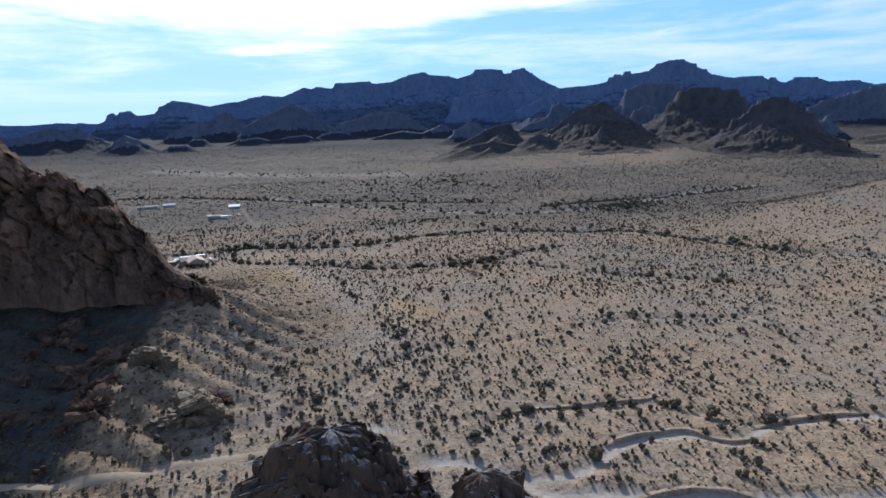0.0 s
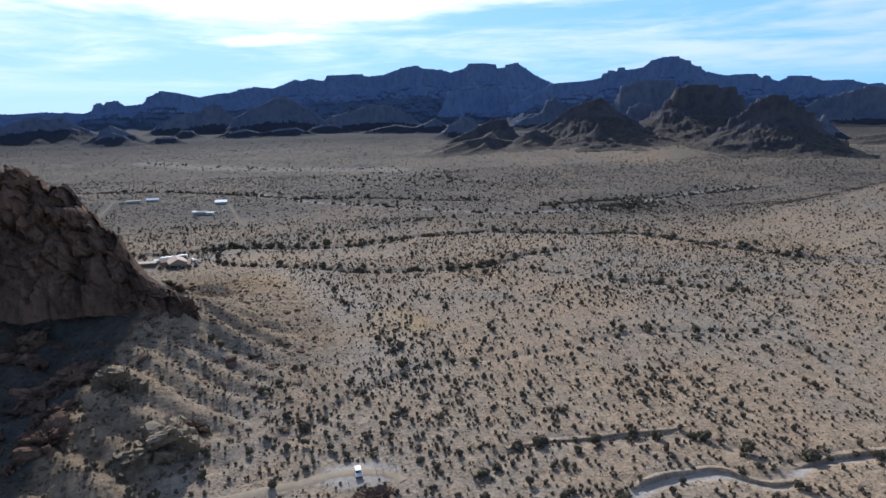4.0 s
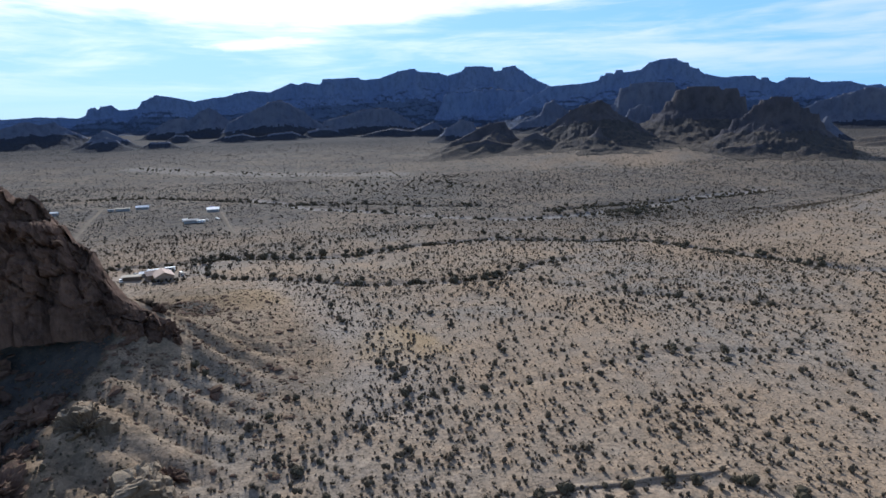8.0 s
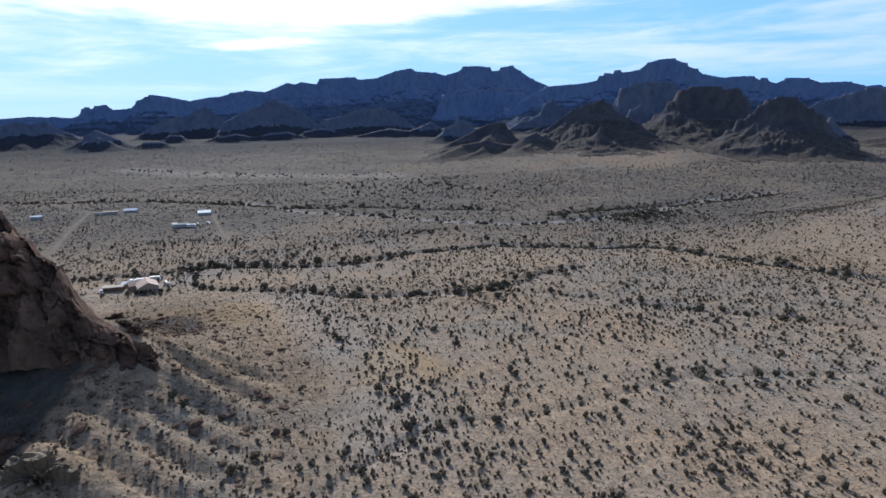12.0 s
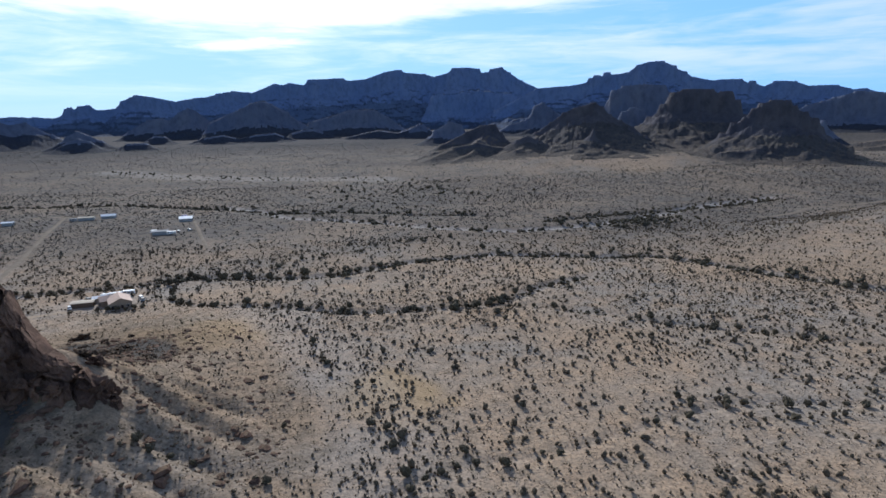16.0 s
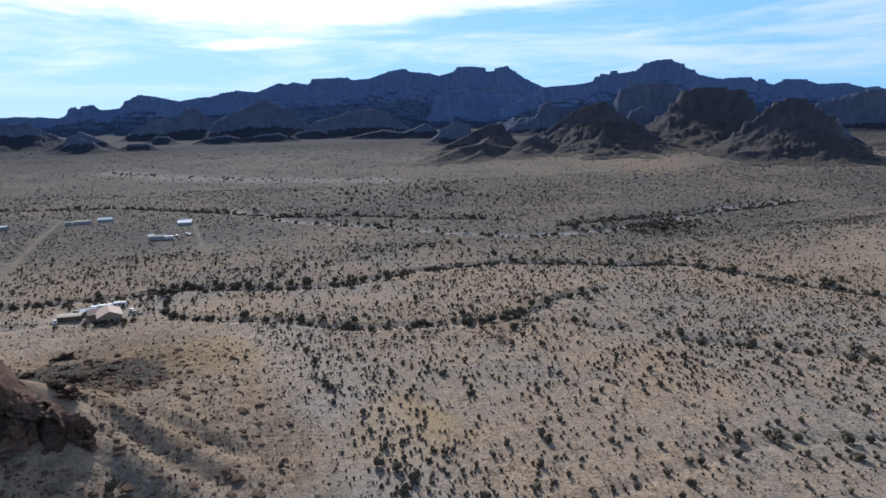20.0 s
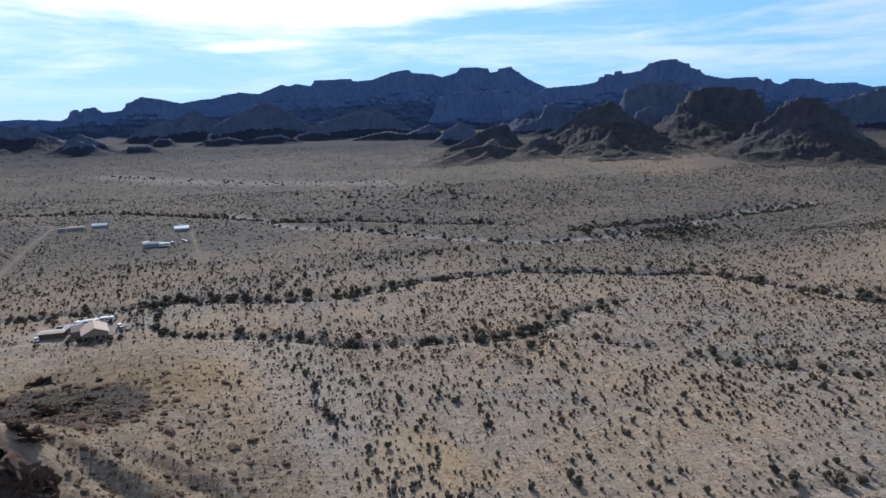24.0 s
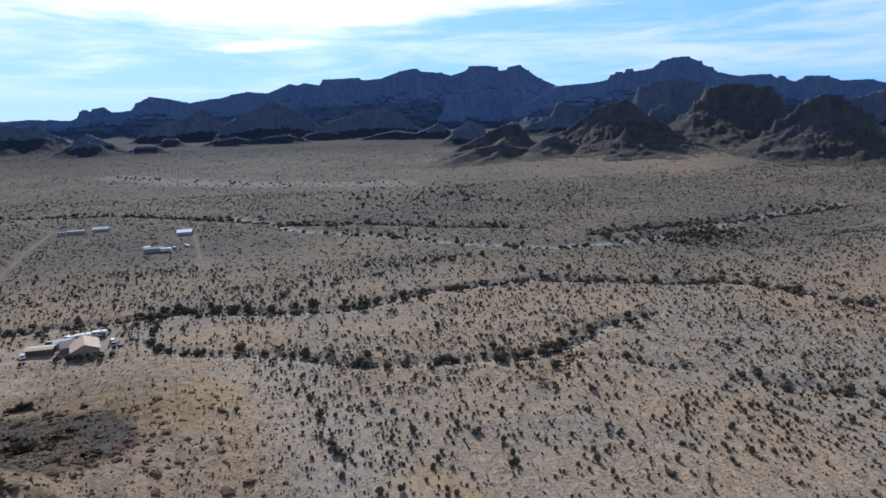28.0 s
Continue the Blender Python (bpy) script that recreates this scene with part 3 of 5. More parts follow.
def strip(name, pts, width, lift, label, mat=None):
    """A road laid along pts on the ground."""
    p = np.array(pts)
    t = np.gradient(p, axis=0)
    t /= np.hypot(t[:, 0], t[:, 1])[:, None]
    side = np.stack([t[:, 1], -t[:, 0]], -1)
    rows = []
    for k, off in enumerate(np.linspace(-0.5, 0.5, 6)):
        ragged = width * (1 + 0.25 * (vnoise(np.arange(len(p)) * 0.7 + 9 * k, np.arange(len(p)) * 0.0 + k) - 0.5))
        q = p + side * (off * ragged)[:, None]
        rut = -0.05 if k in (1, 4) else 0.0
        rows.append(np.column_stack([q, ground_z(q[:, 0], q[:, 1]) + lift + rut - (0.2 if k in (0, 5) else 0)]))
    v = np.stack(rows, 1).reshape(-1, 3)
    return tagged(new(name, mesh_from(name, v, grid_faces(len(p), 6), 4, mat or M_ROAD, True)), label, "road", kind="structure")


strip("road_near", ROAD_NEAR, 3.6, 0.16, "pale dirt track ending in a turning place")
strip("road_west", ROAD_WEST, 3.6, 0.3, "straight pale dirt road across the plain", M_OLD_ROAD)
strip("road_middle", ROAD_MID, 2.8, 0.2, "faint dirt road beside the sheds", M_OLD_ROAD)
strip("road_east", ROAD_EAST, 4.5, 0.4, "dirt road winding towards the hills", M_OLD_ROAD)
strip("road_house", ROAD_HOUSE, 4.0, 0.2, "dirt driveway to the house")

def cut_bank(pts, high, label):
    """The undercut earth bank on the sunny side of a dry wash: a raw face towards the bed, a lip, a gentle back."""
    p = np.array(wander(pts, 1.0, 0.5, high))
    t = np.gradient(p, axis=0)
    t /= np.hypot(t[:, 0], t[:, 1])[:, None]
    side = np.stack([-t[:, 1], t[:, 0]], -1)
    k = np.arange(len(p))
    tall = high * (0.55 + 0.9 * fbm(k / 6.0, k * 0.0 + high, 3)) * sstep(k, 0, 7) * sstep(len(p) - 1 - k, 0, 7)
    lip = np.maximum(ground_z(*(p + 1.2 * side).T), ground_z(*(p + 2.4 * side).T))
    rows = []
    for off, lift, sway in ((-0.25, None, 0.5), (0.0, 0.55, 0.7), (0.2, 1.0, 0.7), (0.6, 1.02, 0.6), (1.4, 0.5, 0.4), (2.8, None, 0.0)):
        q = p + side * (off + sway * (fbm(k / 3.0, k * 0.0 + 4, 3) - 0.5))[:, None]
        g = ground_z(q[:, 0], q[:, 1])
        rows.append(np.column_stack([q, g - 0.3 if lift is None else lip + tall * lift - 0.5 * high * (lift < 0.6) * (off < 1)]))
    v = np.stack(rows, 1).reshape(-1, 3)
    return tagged(new("wash_bank", mesh_from("wash_bank", v, grid_faces(len(p), 6), 4, M_GROUND, True)), label, "bank", kind="structure")


for pts, high in (([(65, 146), (72.6, 148.9), (82, 150.4), (92.4, 149.6), (95.5, 146), (100.5, 142.5), (111.4, 143)], 0.5), ([(111, 147.5), (122, 150), (136, 151), (150, 149)], 0.32),
                  ([(64, 122.8), (71.6, 123.3), (80.4, 122.8), (86.7, 121), (92.4, 118)], 0.45), ([(38, 168.8), (45.8, 170.4), (63, 170.8), (75, 171), (88, 170.8), (97, 171.7)], 0.24)):
    cut_bank(pts, high, "raw earth bank cut by a dry wash")

# ---------------------------------------------------------------- mountains
def massif(name, label, ridges, cap_mat, slope_mat, deep, cell=0.08, rings=110, seed=0, spurs=0, grain=60.0, steps=0.0):
    """Hills as seen across the valley. ridges: distance from (0, 54), half-width of the top, share of cliff, spread of the
    debris, knots of azimuth and height. Below each ridge a cliff drops, and under it debris runs out, hollow, onto the plain."""
    rnd = np.random.RandomState(seed)
    az = [k[0] for r in ridges for k in r[4]]
    th = np.arange(min(az) - 1.5, max(az) + 1.5, cell)
    r_lo, r_hi = min(r[0] for r in ridges) - deep, max(r[0] for r in ridges) + 0.35 * deep
    rad = np.linspace(r_hi, r_lo, rings)
    T, Rd = np.meshgrid(np.radians(th), rad)
    x0, y0 = Rd * np.sin(T), 54 + Rd * np.cos(T)
    base = ground_z(x0, y0)
    gully = 0.5 * fbm(x0 / grain + seed, y0 / grain, 3, 0.5) + 0.3 * fbm(x0 / (grain * 0.35) + 4, y0 / (grain * 0.35) + seed, 3, 0.6) + 0.3 * ridged(x0 / (grain * 0.6) + 4, y0 / (grain * 0.6) + seed, 2, 0.5)
    flute = fbm(x0 / (grain * 0.4) + 9, y0 / (grain * 0.4) + seed, 5, 0.62) - 0.5
    jag = vnoise(np.degrees(T) * 14 + seed, Rd / 900) - 0.5
    z, cap = base - 4.0, np.zeros(base.shape, bool)

    def limb(p, q, zp, zq, flat, cliff, spread, jagged, bare=0.3):
        reach = math.degrees(2.2 * max(zp, zq, 40) * spread / np.hypot(p[0], p[1] - 54)) + 0.3
        a = [math.degrees(math.atan2(v[0], v[1] - 54)) for v in (p, q)]
        i, j = np.searchsorted(th, (min(a) - reach, max(a) + reach))
        if j - i < 2:
            return
        x, y, b = x0[:, i:j], y0[:, i:j], base[:, i:j]
        dx, dy = q[0] - p[0], q[1] - p[1]
        t = np.clip(((x - p[0]) * dx + (y - p[1]) * dy) / max(dx * dx + dy * dy, 1e-6), 0, 1)
        d = np.hypot(x - p[0] - t * dx, y - p[1] - t * dy)
        tall = np.maximum(zp + (zq - zp) * t + jagged * jag[:, i:j] - b, 0.5)
        drop = cliff * tall * sstep(tall, 12, 55)
        wide = 0.32 * drop + 1.0
        e = d * (0.58 + 0.62 * gully[:, i:j]) + 0.6 * flute[:, i:j] * np.minimum(d, 1.3 * wide)
        u, w = np.clip((e - flat) / wide, 0, 1), np.clip((e - flat - wide) / ((tall - drop) * spread * 1.05 + 1.0), 0, 1)
        h = b + tall - drop * u ** 0.85 - (tall - drop) * (1 - (1 - w) ** 2.1) - 4.0 * (w >= 1)
        more = h > z[:, i:j]
        z[:, i:j] = np.where(more, h, z[:, i:j])
        cap[:, i:j] = np.where(more, e < flat + wide * 1.1 + bare * tall, cap[:, i:j])

    for dist, flat, cliff, spread, knots in ridges:
        crest = [(dist * math.sin(radians(a)), 54 + dist * math.cos(radians(a)), h) for a, h in knots]
        for p, q in zip(crest[:-1], crest[1:]):
            limb(p, q, p[2], q[2], flat, cliff, spread, 0.0011 * dist)
        length = np.concatenate([[0], np.cumsum([math.hypot(q[0] - p[0], q[1] - p[1]) for p, q in zip(crest[:-1], crest[1:])])])
        at = length[-1] / (spurs + 1) * 0.5 if spurs else 1e9
        while at < length[-1]:
            px, py, pz = (float(np.interp(at, length, [c[k] for c in crest])) for k in range(3))
            foot = float(ground_z(px, py))
            tall, turn = pz - foot, math.atan2(-px, 54 - py) + rnd.uniform(-0.5, 0.5)
            run = min(deep * 0.8, tall * 4.5) * rnd.uniform(0.5, 1.0)
            share = rnd.uniform(0.6, 0.85)
            h0 = foot + tall * share
            for k in range(4):
                qx, qy = px + math.sin(turn) * run / 4, py + math.cos(turn) * run / 4
                share *= rnd.uniform(0.55, 0.9)
                h1 = float(ground_z(qx, qy)) + tall * share
                limb((px, py), (qx, qy), h0, h1, flat * 0.4, cliff * rnd.uniform(0.0, 0.4), spread * 1.3, 0.0, 0.7)
                px, py, h0 = qx, qy, h1
                turn += rnd.uniform(-0.4, 0.4)
            at += length[-1] / (spurs + 1) * rnd.uniform(0.5, 1.5)
    tall = np.clip(z - base, 0, 400)
    rugged = ridged(x0 / (grain * 0.5) + seed, y0 / (grain * 0.5) + 2, 4, 0.6) - 0.62
    z = z + (2.0 + 0.17 * tall) * rugged * sstep(tall, 5, 40) * sstep(np.max(z, 0)[None, :] - z, 2, 30)
    if steps:
        s = (z - base) / steps + 1.4 * fbm(x0 / 300, y0 / 300 + seed, 3)
        f = s - np.floor(s)
        z = z + steps * 0.22 * (sstep(f, 0.25, 0.75) - f) * sstep(z - base, 10, 50) * sstep(np.max(z, 0)[None, :] - z, 0, 25)
    faces = grid_faces(rings, len(th))
    high = (z - base).ravel()
    faces = faces[high[faces].max(1) > -3.0]
    rock = cap.ravel()[faces].mean(1) > 0.5
    verts = np.stack([x0, y0, z], -1).reshape(-1, 3)
    hill = tagged(new(name), label, "mountain")
    for bit, keep, mat in (("rock_cap", rock, cap_mat), ("debris_slope", ~rock, slope_mat)):
        if keep.any():
            used, index = np.unique(faces[keep], return_inverse=True)
            new(bit, mesh_from(bit, verts[used], index.reshape(-1, 4), 4, mat, True)).parent = hill
    return hill


massif("mountain_range", "faint far-off range low on the horizon", [(4600, 20, 0.2, 2.5, [(-41.6, 114), (-33.9, 120), (-27.6, 96), (-25.4, 107), (-22.8, 95), (-18.3, 40)])], M_HAZED_RANGE, M_HAZED_RANGE, 400, rings=40, seed=2)
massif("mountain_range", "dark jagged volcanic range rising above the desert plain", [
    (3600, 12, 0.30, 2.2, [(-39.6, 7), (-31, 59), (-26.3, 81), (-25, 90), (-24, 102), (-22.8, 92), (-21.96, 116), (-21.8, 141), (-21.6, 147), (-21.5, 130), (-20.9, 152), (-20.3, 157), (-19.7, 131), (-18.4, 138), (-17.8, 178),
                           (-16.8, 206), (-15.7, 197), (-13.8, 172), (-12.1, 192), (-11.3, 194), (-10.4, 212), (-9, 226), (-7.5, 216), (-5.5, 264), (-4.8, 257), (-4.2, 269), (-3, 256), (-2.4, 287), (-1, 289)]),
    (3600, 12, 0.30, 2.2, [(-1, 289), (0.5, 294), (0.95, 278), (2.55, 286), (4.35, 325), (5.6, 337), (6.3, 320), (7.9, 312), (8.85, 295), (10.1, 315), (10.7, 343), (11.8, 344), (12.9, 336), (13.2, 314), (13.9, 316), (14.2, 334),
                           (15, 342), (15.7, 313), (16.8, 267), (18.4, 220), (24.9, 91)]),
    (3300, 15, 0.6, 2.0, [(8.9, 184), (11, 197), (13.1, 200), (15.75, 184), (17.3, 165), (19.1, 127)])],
    M_HAZED_RANGE, M_HAZED_RANGE_SLOPE, 900, cell=0.06, rings=150, seed=5, grain=150, steps=26)
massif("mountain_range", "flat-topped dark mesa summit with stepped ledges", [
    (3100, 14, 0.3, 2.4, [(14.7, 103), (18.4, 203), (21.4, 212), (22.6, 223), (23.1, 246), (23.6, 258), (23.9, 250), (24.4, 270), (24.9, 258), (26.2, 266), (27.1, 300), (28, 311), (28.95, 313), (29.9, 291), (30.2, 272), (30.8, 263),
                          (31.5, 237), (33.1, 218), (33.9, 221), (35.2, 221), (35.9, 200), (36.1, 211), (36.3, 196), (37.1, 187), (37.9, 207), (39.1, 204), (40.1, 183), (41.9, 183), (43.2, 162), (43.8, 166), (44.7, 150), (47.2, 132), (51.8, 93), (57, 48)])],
    M_HAZED_RANGE, M_HAZED_RANGE_SLOPE, 700, cell=0.06, rings=130, seed=9, grain=120, steps=22)
massif("mountain", "long dark cliff band below the mesa", [(2300, 12, 0.6, 2.2, [(38.4, 63), (40.2, 101), (42, 123), (43.4, 139), (45.5, 131), (48.8, 112), (54.5, 76)])], M_HAZED_FOOTHILL, M_HAZED_MID_SLOPE, 420, rings=80, seed=18, grain=80)
massif("mountain", "pale brown front hills with dark crags", [(2000, 6, 0.3, 2.6, [(-38.2, 75), (-34, 86), (-31, 75), (-28.8, 60), (-27.7, 74), (-26.6, 86), (-26.2, 87), (-25.5, 79), (-24.5, 85), (-23.9, 69), (-23, 53), (-22, 34)])], M_HAZED_FOOTHILL, M_HAZED_MID_SLOPE, 420, rings=80, seed=12, grain=70)
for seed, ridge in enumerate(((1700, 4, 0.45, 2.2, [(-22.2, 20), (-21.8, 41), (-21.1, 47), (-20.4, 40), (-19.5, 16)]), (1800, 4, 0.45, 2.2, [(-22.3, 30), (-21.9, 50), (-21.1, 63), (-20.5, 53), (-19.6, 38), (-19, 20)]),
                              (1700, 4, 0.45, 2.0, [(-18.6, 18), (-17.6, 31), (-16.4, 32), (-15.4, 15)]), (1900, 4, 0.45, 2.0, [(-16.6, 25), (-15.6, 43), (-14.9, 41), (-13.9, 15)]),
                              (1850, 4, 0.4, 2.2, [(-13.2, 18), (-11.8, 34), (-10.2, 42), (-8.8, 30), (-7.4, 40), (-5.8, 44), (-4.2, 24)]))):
    massif("mountain", "small dark rocky knoll among pale foothills", [ridge], M_HAZED_FOOTHILL, M_HAZED_MID_SLOPE, 260, rings=60, seed=30 + seed, grain=45)
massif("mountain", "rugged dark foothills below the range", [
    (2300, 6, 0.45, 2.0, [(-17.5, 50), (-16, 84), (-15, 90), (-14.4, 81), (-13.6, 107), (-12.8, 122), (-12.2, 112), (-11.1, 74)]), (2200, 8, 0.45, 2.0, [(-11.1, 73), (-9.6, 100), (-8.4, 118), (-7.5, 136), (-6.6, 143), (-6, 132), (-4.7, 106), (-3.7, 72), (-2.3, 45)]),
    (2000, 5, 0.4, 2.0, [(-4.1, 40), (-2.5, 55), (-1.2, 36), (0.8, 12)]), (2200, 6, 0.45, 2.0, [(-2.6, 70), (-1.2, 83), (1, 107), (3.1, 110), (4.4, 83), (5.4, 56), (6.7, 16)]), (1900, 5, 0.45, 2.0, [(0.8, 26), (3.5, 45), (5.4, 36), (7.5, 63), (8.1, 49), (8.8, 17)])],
    M_HAZED_FOOTHILL, M_HAZED_MID_SLOPE, 480, cell=0.07, rings=110, seed=14, grain=90)
massif("mountain", "dark blocky knob behind the nearer hills", [(1600, 6, 0.5, 2.0, [(7.4, 12), (8.9, 51), (10.2, 71), (11, 65), (11.5, 40), (12.4, 12)])], M_HAZED_FOOTHILL, M_HAZED_MID_SLOPE, 260, rings=60, seed=15, grain=50)
massif("mountain", "pointed dark peak in the saddle", [(2000, 6, 0.55, 2.0, [(14.6, 30), (15.8, 54), (17.1, 66), (17.7, 83), (18.1, 112), (18.7, 120), (19.2, 107), (20.1, 85), (21.5, 51), (22.6, 24)])], M_HAZED_FOOTHILL, M_HAZED_MID_SLOPE, 340, rings=70, seed=16, grain=60)
massif("mountain", "dark block of cliffs below the mesa", [(1800, 14, 0.55, 2.2, [(22.4, 60), (23.7, 93), (24.8, 121), (25.1, 147), (25.9, 158), (27.3, 161), (28.7, 158), (29.3, 138), (29.9, 104), (31, 60)])], M_HAZED_FOOTHILL, M_HAZED_MID_SLOPE, 380, rings=80, seed=17, grain=60)
massif("mountain", "small dark butte with sheer sides", [(1575, 8, 0.6, 1.8, [(24.4, 40), (25.2, 68), (25.8, 90), (26.5, 100), (27.2, 95), (27.7, 67), (28.5, 42), (29.3, 24)])], M_HAZED_FOOTHILL, M_HAZED_MID_SLOPE, 240, rings=60, seed=19, grain=40)
massif("mountain", "dark cliff-topped butte above a pale slope", [(1400, 12, 0.36, 2.7, [(26.8, 48), (28.1, 79), (29.2, 105), (29.9, 128), (30.9, 134), (32.4, 133), (33.2, 125), (33.8, 128), (34.4, 111), (35.1, 82), (36.2, 59), (38, 36), (40, 20)]),
                                                             (1330, 3, 0.5, 3.0, [(28.4, 40), (29.8, 45), (31.5, 48), (32.1, 42)])], M_HILL, M_HILL_SLOPE, 320, cell=0.07, rings=90, seed=20, grain=55)
massif("mountain", "dark rocky hill with pale debris fans at its foot", [
    (1260, 5, 0.4, 2.4, [(8.6, 16), (9.4, 31), (10.7, 44), (11.8, 57), (13, 68), (14.1, 70), (14.7, 54), (15.5, 35), (16.4, 24)]), (1145, 4, 0.4, 2.4, [(7, 8), (8, 18), (8.8, 24), (10.4, 32), (12.6, 38), (15, 30), (16.3, 44), (17.2, 51), (18.2, 42), (19.4, 34), (20.5, 30)]),
    (1220, 5, 0.2, 2.2, [(16, 26), (16.9, 40), (18.1, 55), (19.4, 74), (20.5, 91), (21.5, 100), (22.3, 104), (23, 109), (23.7, 101), (24.3, 87), (25.2, 76), (26.3, 64), (27.3, 48), (28.7, 24), (29.5, 14)]), (1130, 3, 0.4, 2.2, [(23.1, 60), (23.4, 44), (24.6, 34), (26.2, 26), (27.6, 16)])],
    M_HILL, M_HILL_SLOPE, 260, cell=0.06, rings=130, seed=21, spurs=2, grain=42)
massif("mountain", "steep dark round-topped hill standing alone", [
    (1190, 9, 0.38, 2.2, [(31.3, 14), (32.7, 30), (33.9, 52), (34.7, 70), (35.6, 79), (36.1, 94), (36.6, 102), (37.3, 107), (38, 106), (38.5, 97), (39.3, 87), (40, 77), (40.4, 63), (40.9, 36), (41.6, 18)]), (1090, 4, 0.5, 2.0, [(32, 10), (32.5, 15), (33.8, 26), (35.5, 30), (36.3, 33), (37, 16)])],
    M_HILL, M_HILL_SLOPE, 260, cell=0.06, rings=120, seed=24, grain=45)
massif("mountain", "low dark crags beside the lone hill", [(1500, 4, 0.55, 2.0, [(39.4, 16), (40.1, 32), (40.6, 57), (41, 67), (41.6, 45), (42.5, 18)])], M_HAZED_FOOTHILL, M_HAZED_MID_SLOPE, 200, rings=50, seed=25, grain=40)
massif("mountain", "low dark ledges on a pale rise", [(1450, 4, 0.5, 2.8, [(42, 8), (42.5, 14), (43.7, 26), (45.1, 32), (47.3, 35), (50.8, 21)])], M_HILL, M_HILL_SLOPE, 220, rings=50, seed=26, spurs=2, grain=45)


# ---------------------------------------------------------------- the left-hand fin of rock
def rock_noise(p, size, octaves=4):
    """Rugged noise round 0 for a place in space."""
    total, amp = 0.0, 1.0
    q = p / size
    for k in range(octaves):
        total += amp * (0.5 - abs(noise.noise(q)))
        amp *= 0.5
        q = q * 2.1 + Vector((3.1, 1.7, 5.3))
    return total


def rock_wall(name, line, top, label, lean=0.42, seed=0.0, rough=1.0, fine=0.75):
    """A fin or band of cliff along a line, with the height of its top at each point."""
    line, top = np.array(line, float), np.array(top, float)
    d = np.concatenate([[0], np.cumsum(np.hypot(*np.diff(line, axis=0).T))])
    u = np.concatenate([np.arange(0, min(110, d[-1]), fine), np.arange(110, d[-1], 1.6)])
    px, py, hz = np.interp(u, d, line[:, 0]), np.interp(u, d, line[:, 1]), np.interp(u, d, top)
    hz = hz + rough * sstep(u, 4, 40) * (5.0 * (fbm(u / 9 + seed, u * 0 + 3, 3) - 0.5) + 6.5 * (np.floor(5 * fbm(u / 5 + seed, u * 0 + 9, 3)) / 5 - 0.4) + 1.5 * (vnoise(u / 1.9 + seed, u * 0 + 5) - 0.5))
    v = np.concatenate([np.linspace(0, 1, 74), np.linspace(1, 2, 60)[1:]])
    verts = []
    nx, ny = 0.18, -0.98
    for k in range(len(u)):
        zb = float(ground_z(px[k], py[k])) - 6
        tall = max(hz[k] - zb, 4.0)
        wf, wb = 5 * rough + lean * tall, 4 + 0.5 * tall
        for t in v:
            if t <= 1:
                off, z = wf * (1 - t) ** 0.9, zb + tall * (t ** 0.72 if t > 0 else 0)
            else:
                off, z = -wb * (t - 1), zb + tall * (1 - (t - 1) ** 1.4)
            p = Vector((px[k] + nx * off, py[k] + ny * off, z))
            body = math.sin(math.pi * min(t / 2, 1)) ** 0.5 * (0.45 + 0.55 * min(1.0, u[k] / 45)) * rough
            push = body * (7.0 * rock_noise(Vector((u[k], 0.4 * z, 0)), 21, 3) + 5.0 * blocks(Vector((p.x + 0.2 * p.z, p.y, 0.5 * p.z)), 8.0) + 2.2 * blocks(Vector((p.x + 0.15 * p.z, p.y, 0.7 * p.z)), 3.6, 2.0) + 2.6 * rock_noise(p, 3.2, 4))
            shelf = 0.7 * body * math.sin(z / 2.3 + 2.5 * noise.noise(p / 14))
            p += Vector((nx, ny, 0.25)) * (push + shelf) if t <= 1 else Vector((-nx * 0.5, -ny * 0.5, 0.4)) * (0.5 * push + 0.9 * body * blocks(p, 2.2, 5.0))
            verts.append(p)
    tagged(new(name, mesh_from(name, np.array(verts), grid_faces(len(u), len(v)), 4, M_FIN)), label, "cliff")


# The last two heights lie out of view, raised to lengthen the ridge's shadow.
rock_wall("rock_ridge", [(-69, 252), (-73, 254), (-84, 259), (-96, 264), (-106, 266), (-122, 263), (-140, 261), (-190, 262), (-270, 285)], [21, 27, 31.5, 49, 64, 73, 83, 104, 108],
          "craggy brown rock ridge with a sheer shaded cliff")

def outcrop(name, x, y, size, seed, mat, label, sink=0.35, rough=0.33, detail=5, turn=0.0):
    """A weathered block of rock, part buried in the slope."""
    bm = bmesh.new()
    bmesh.ops.create_icosphere(bm, subdivisions=detail, radius=1.0)
    shift = Vector((seed * 7.7, seed * 3.1, seed * 1.3))
    for w in bm.verts:
        p = w.co.copy()
        box = Vector([math.copysign(abs(c) ** 0.75, c) for c in p])
        cut = rough * (0.8 * rock_noise(p + shift, 0.9, 4) + 1.0 * blocks(p + shift, 0.75) + 0.45 * blocks(p + shift, 0.28, 4.0))
        w.co = Vector((box.x * size[0], box.y * size[1], box.z * size[2])) * (1 + cut)
    me = bpy.data.meshes.new(name)
    bm.to_mesh(me)
    bm.free()
    me.materials.append(mat)
    ob = new(name, me)
    ob.matrix_world = pose(x, y, float(ground_z(x, y)) + size[2] * (1 - 2 * sink), 0, 0, turn)
    return tagged(ob, label, "rock")


outcrop("rock_outcrop", -59, 177, (8.0, 9.0, 6.0), 1.0, M_SLAB, "undercut tan rock outcrop on the slope", 0.40, turn=25, rough=0.3)
outcrop("rock_outcrop", -75, 198, (5.0, 5.5, 5.0), 2.0, M_SLAB, "broken brown rock outcrop below the cliff", 0.5, turn=60, rough=0.45)
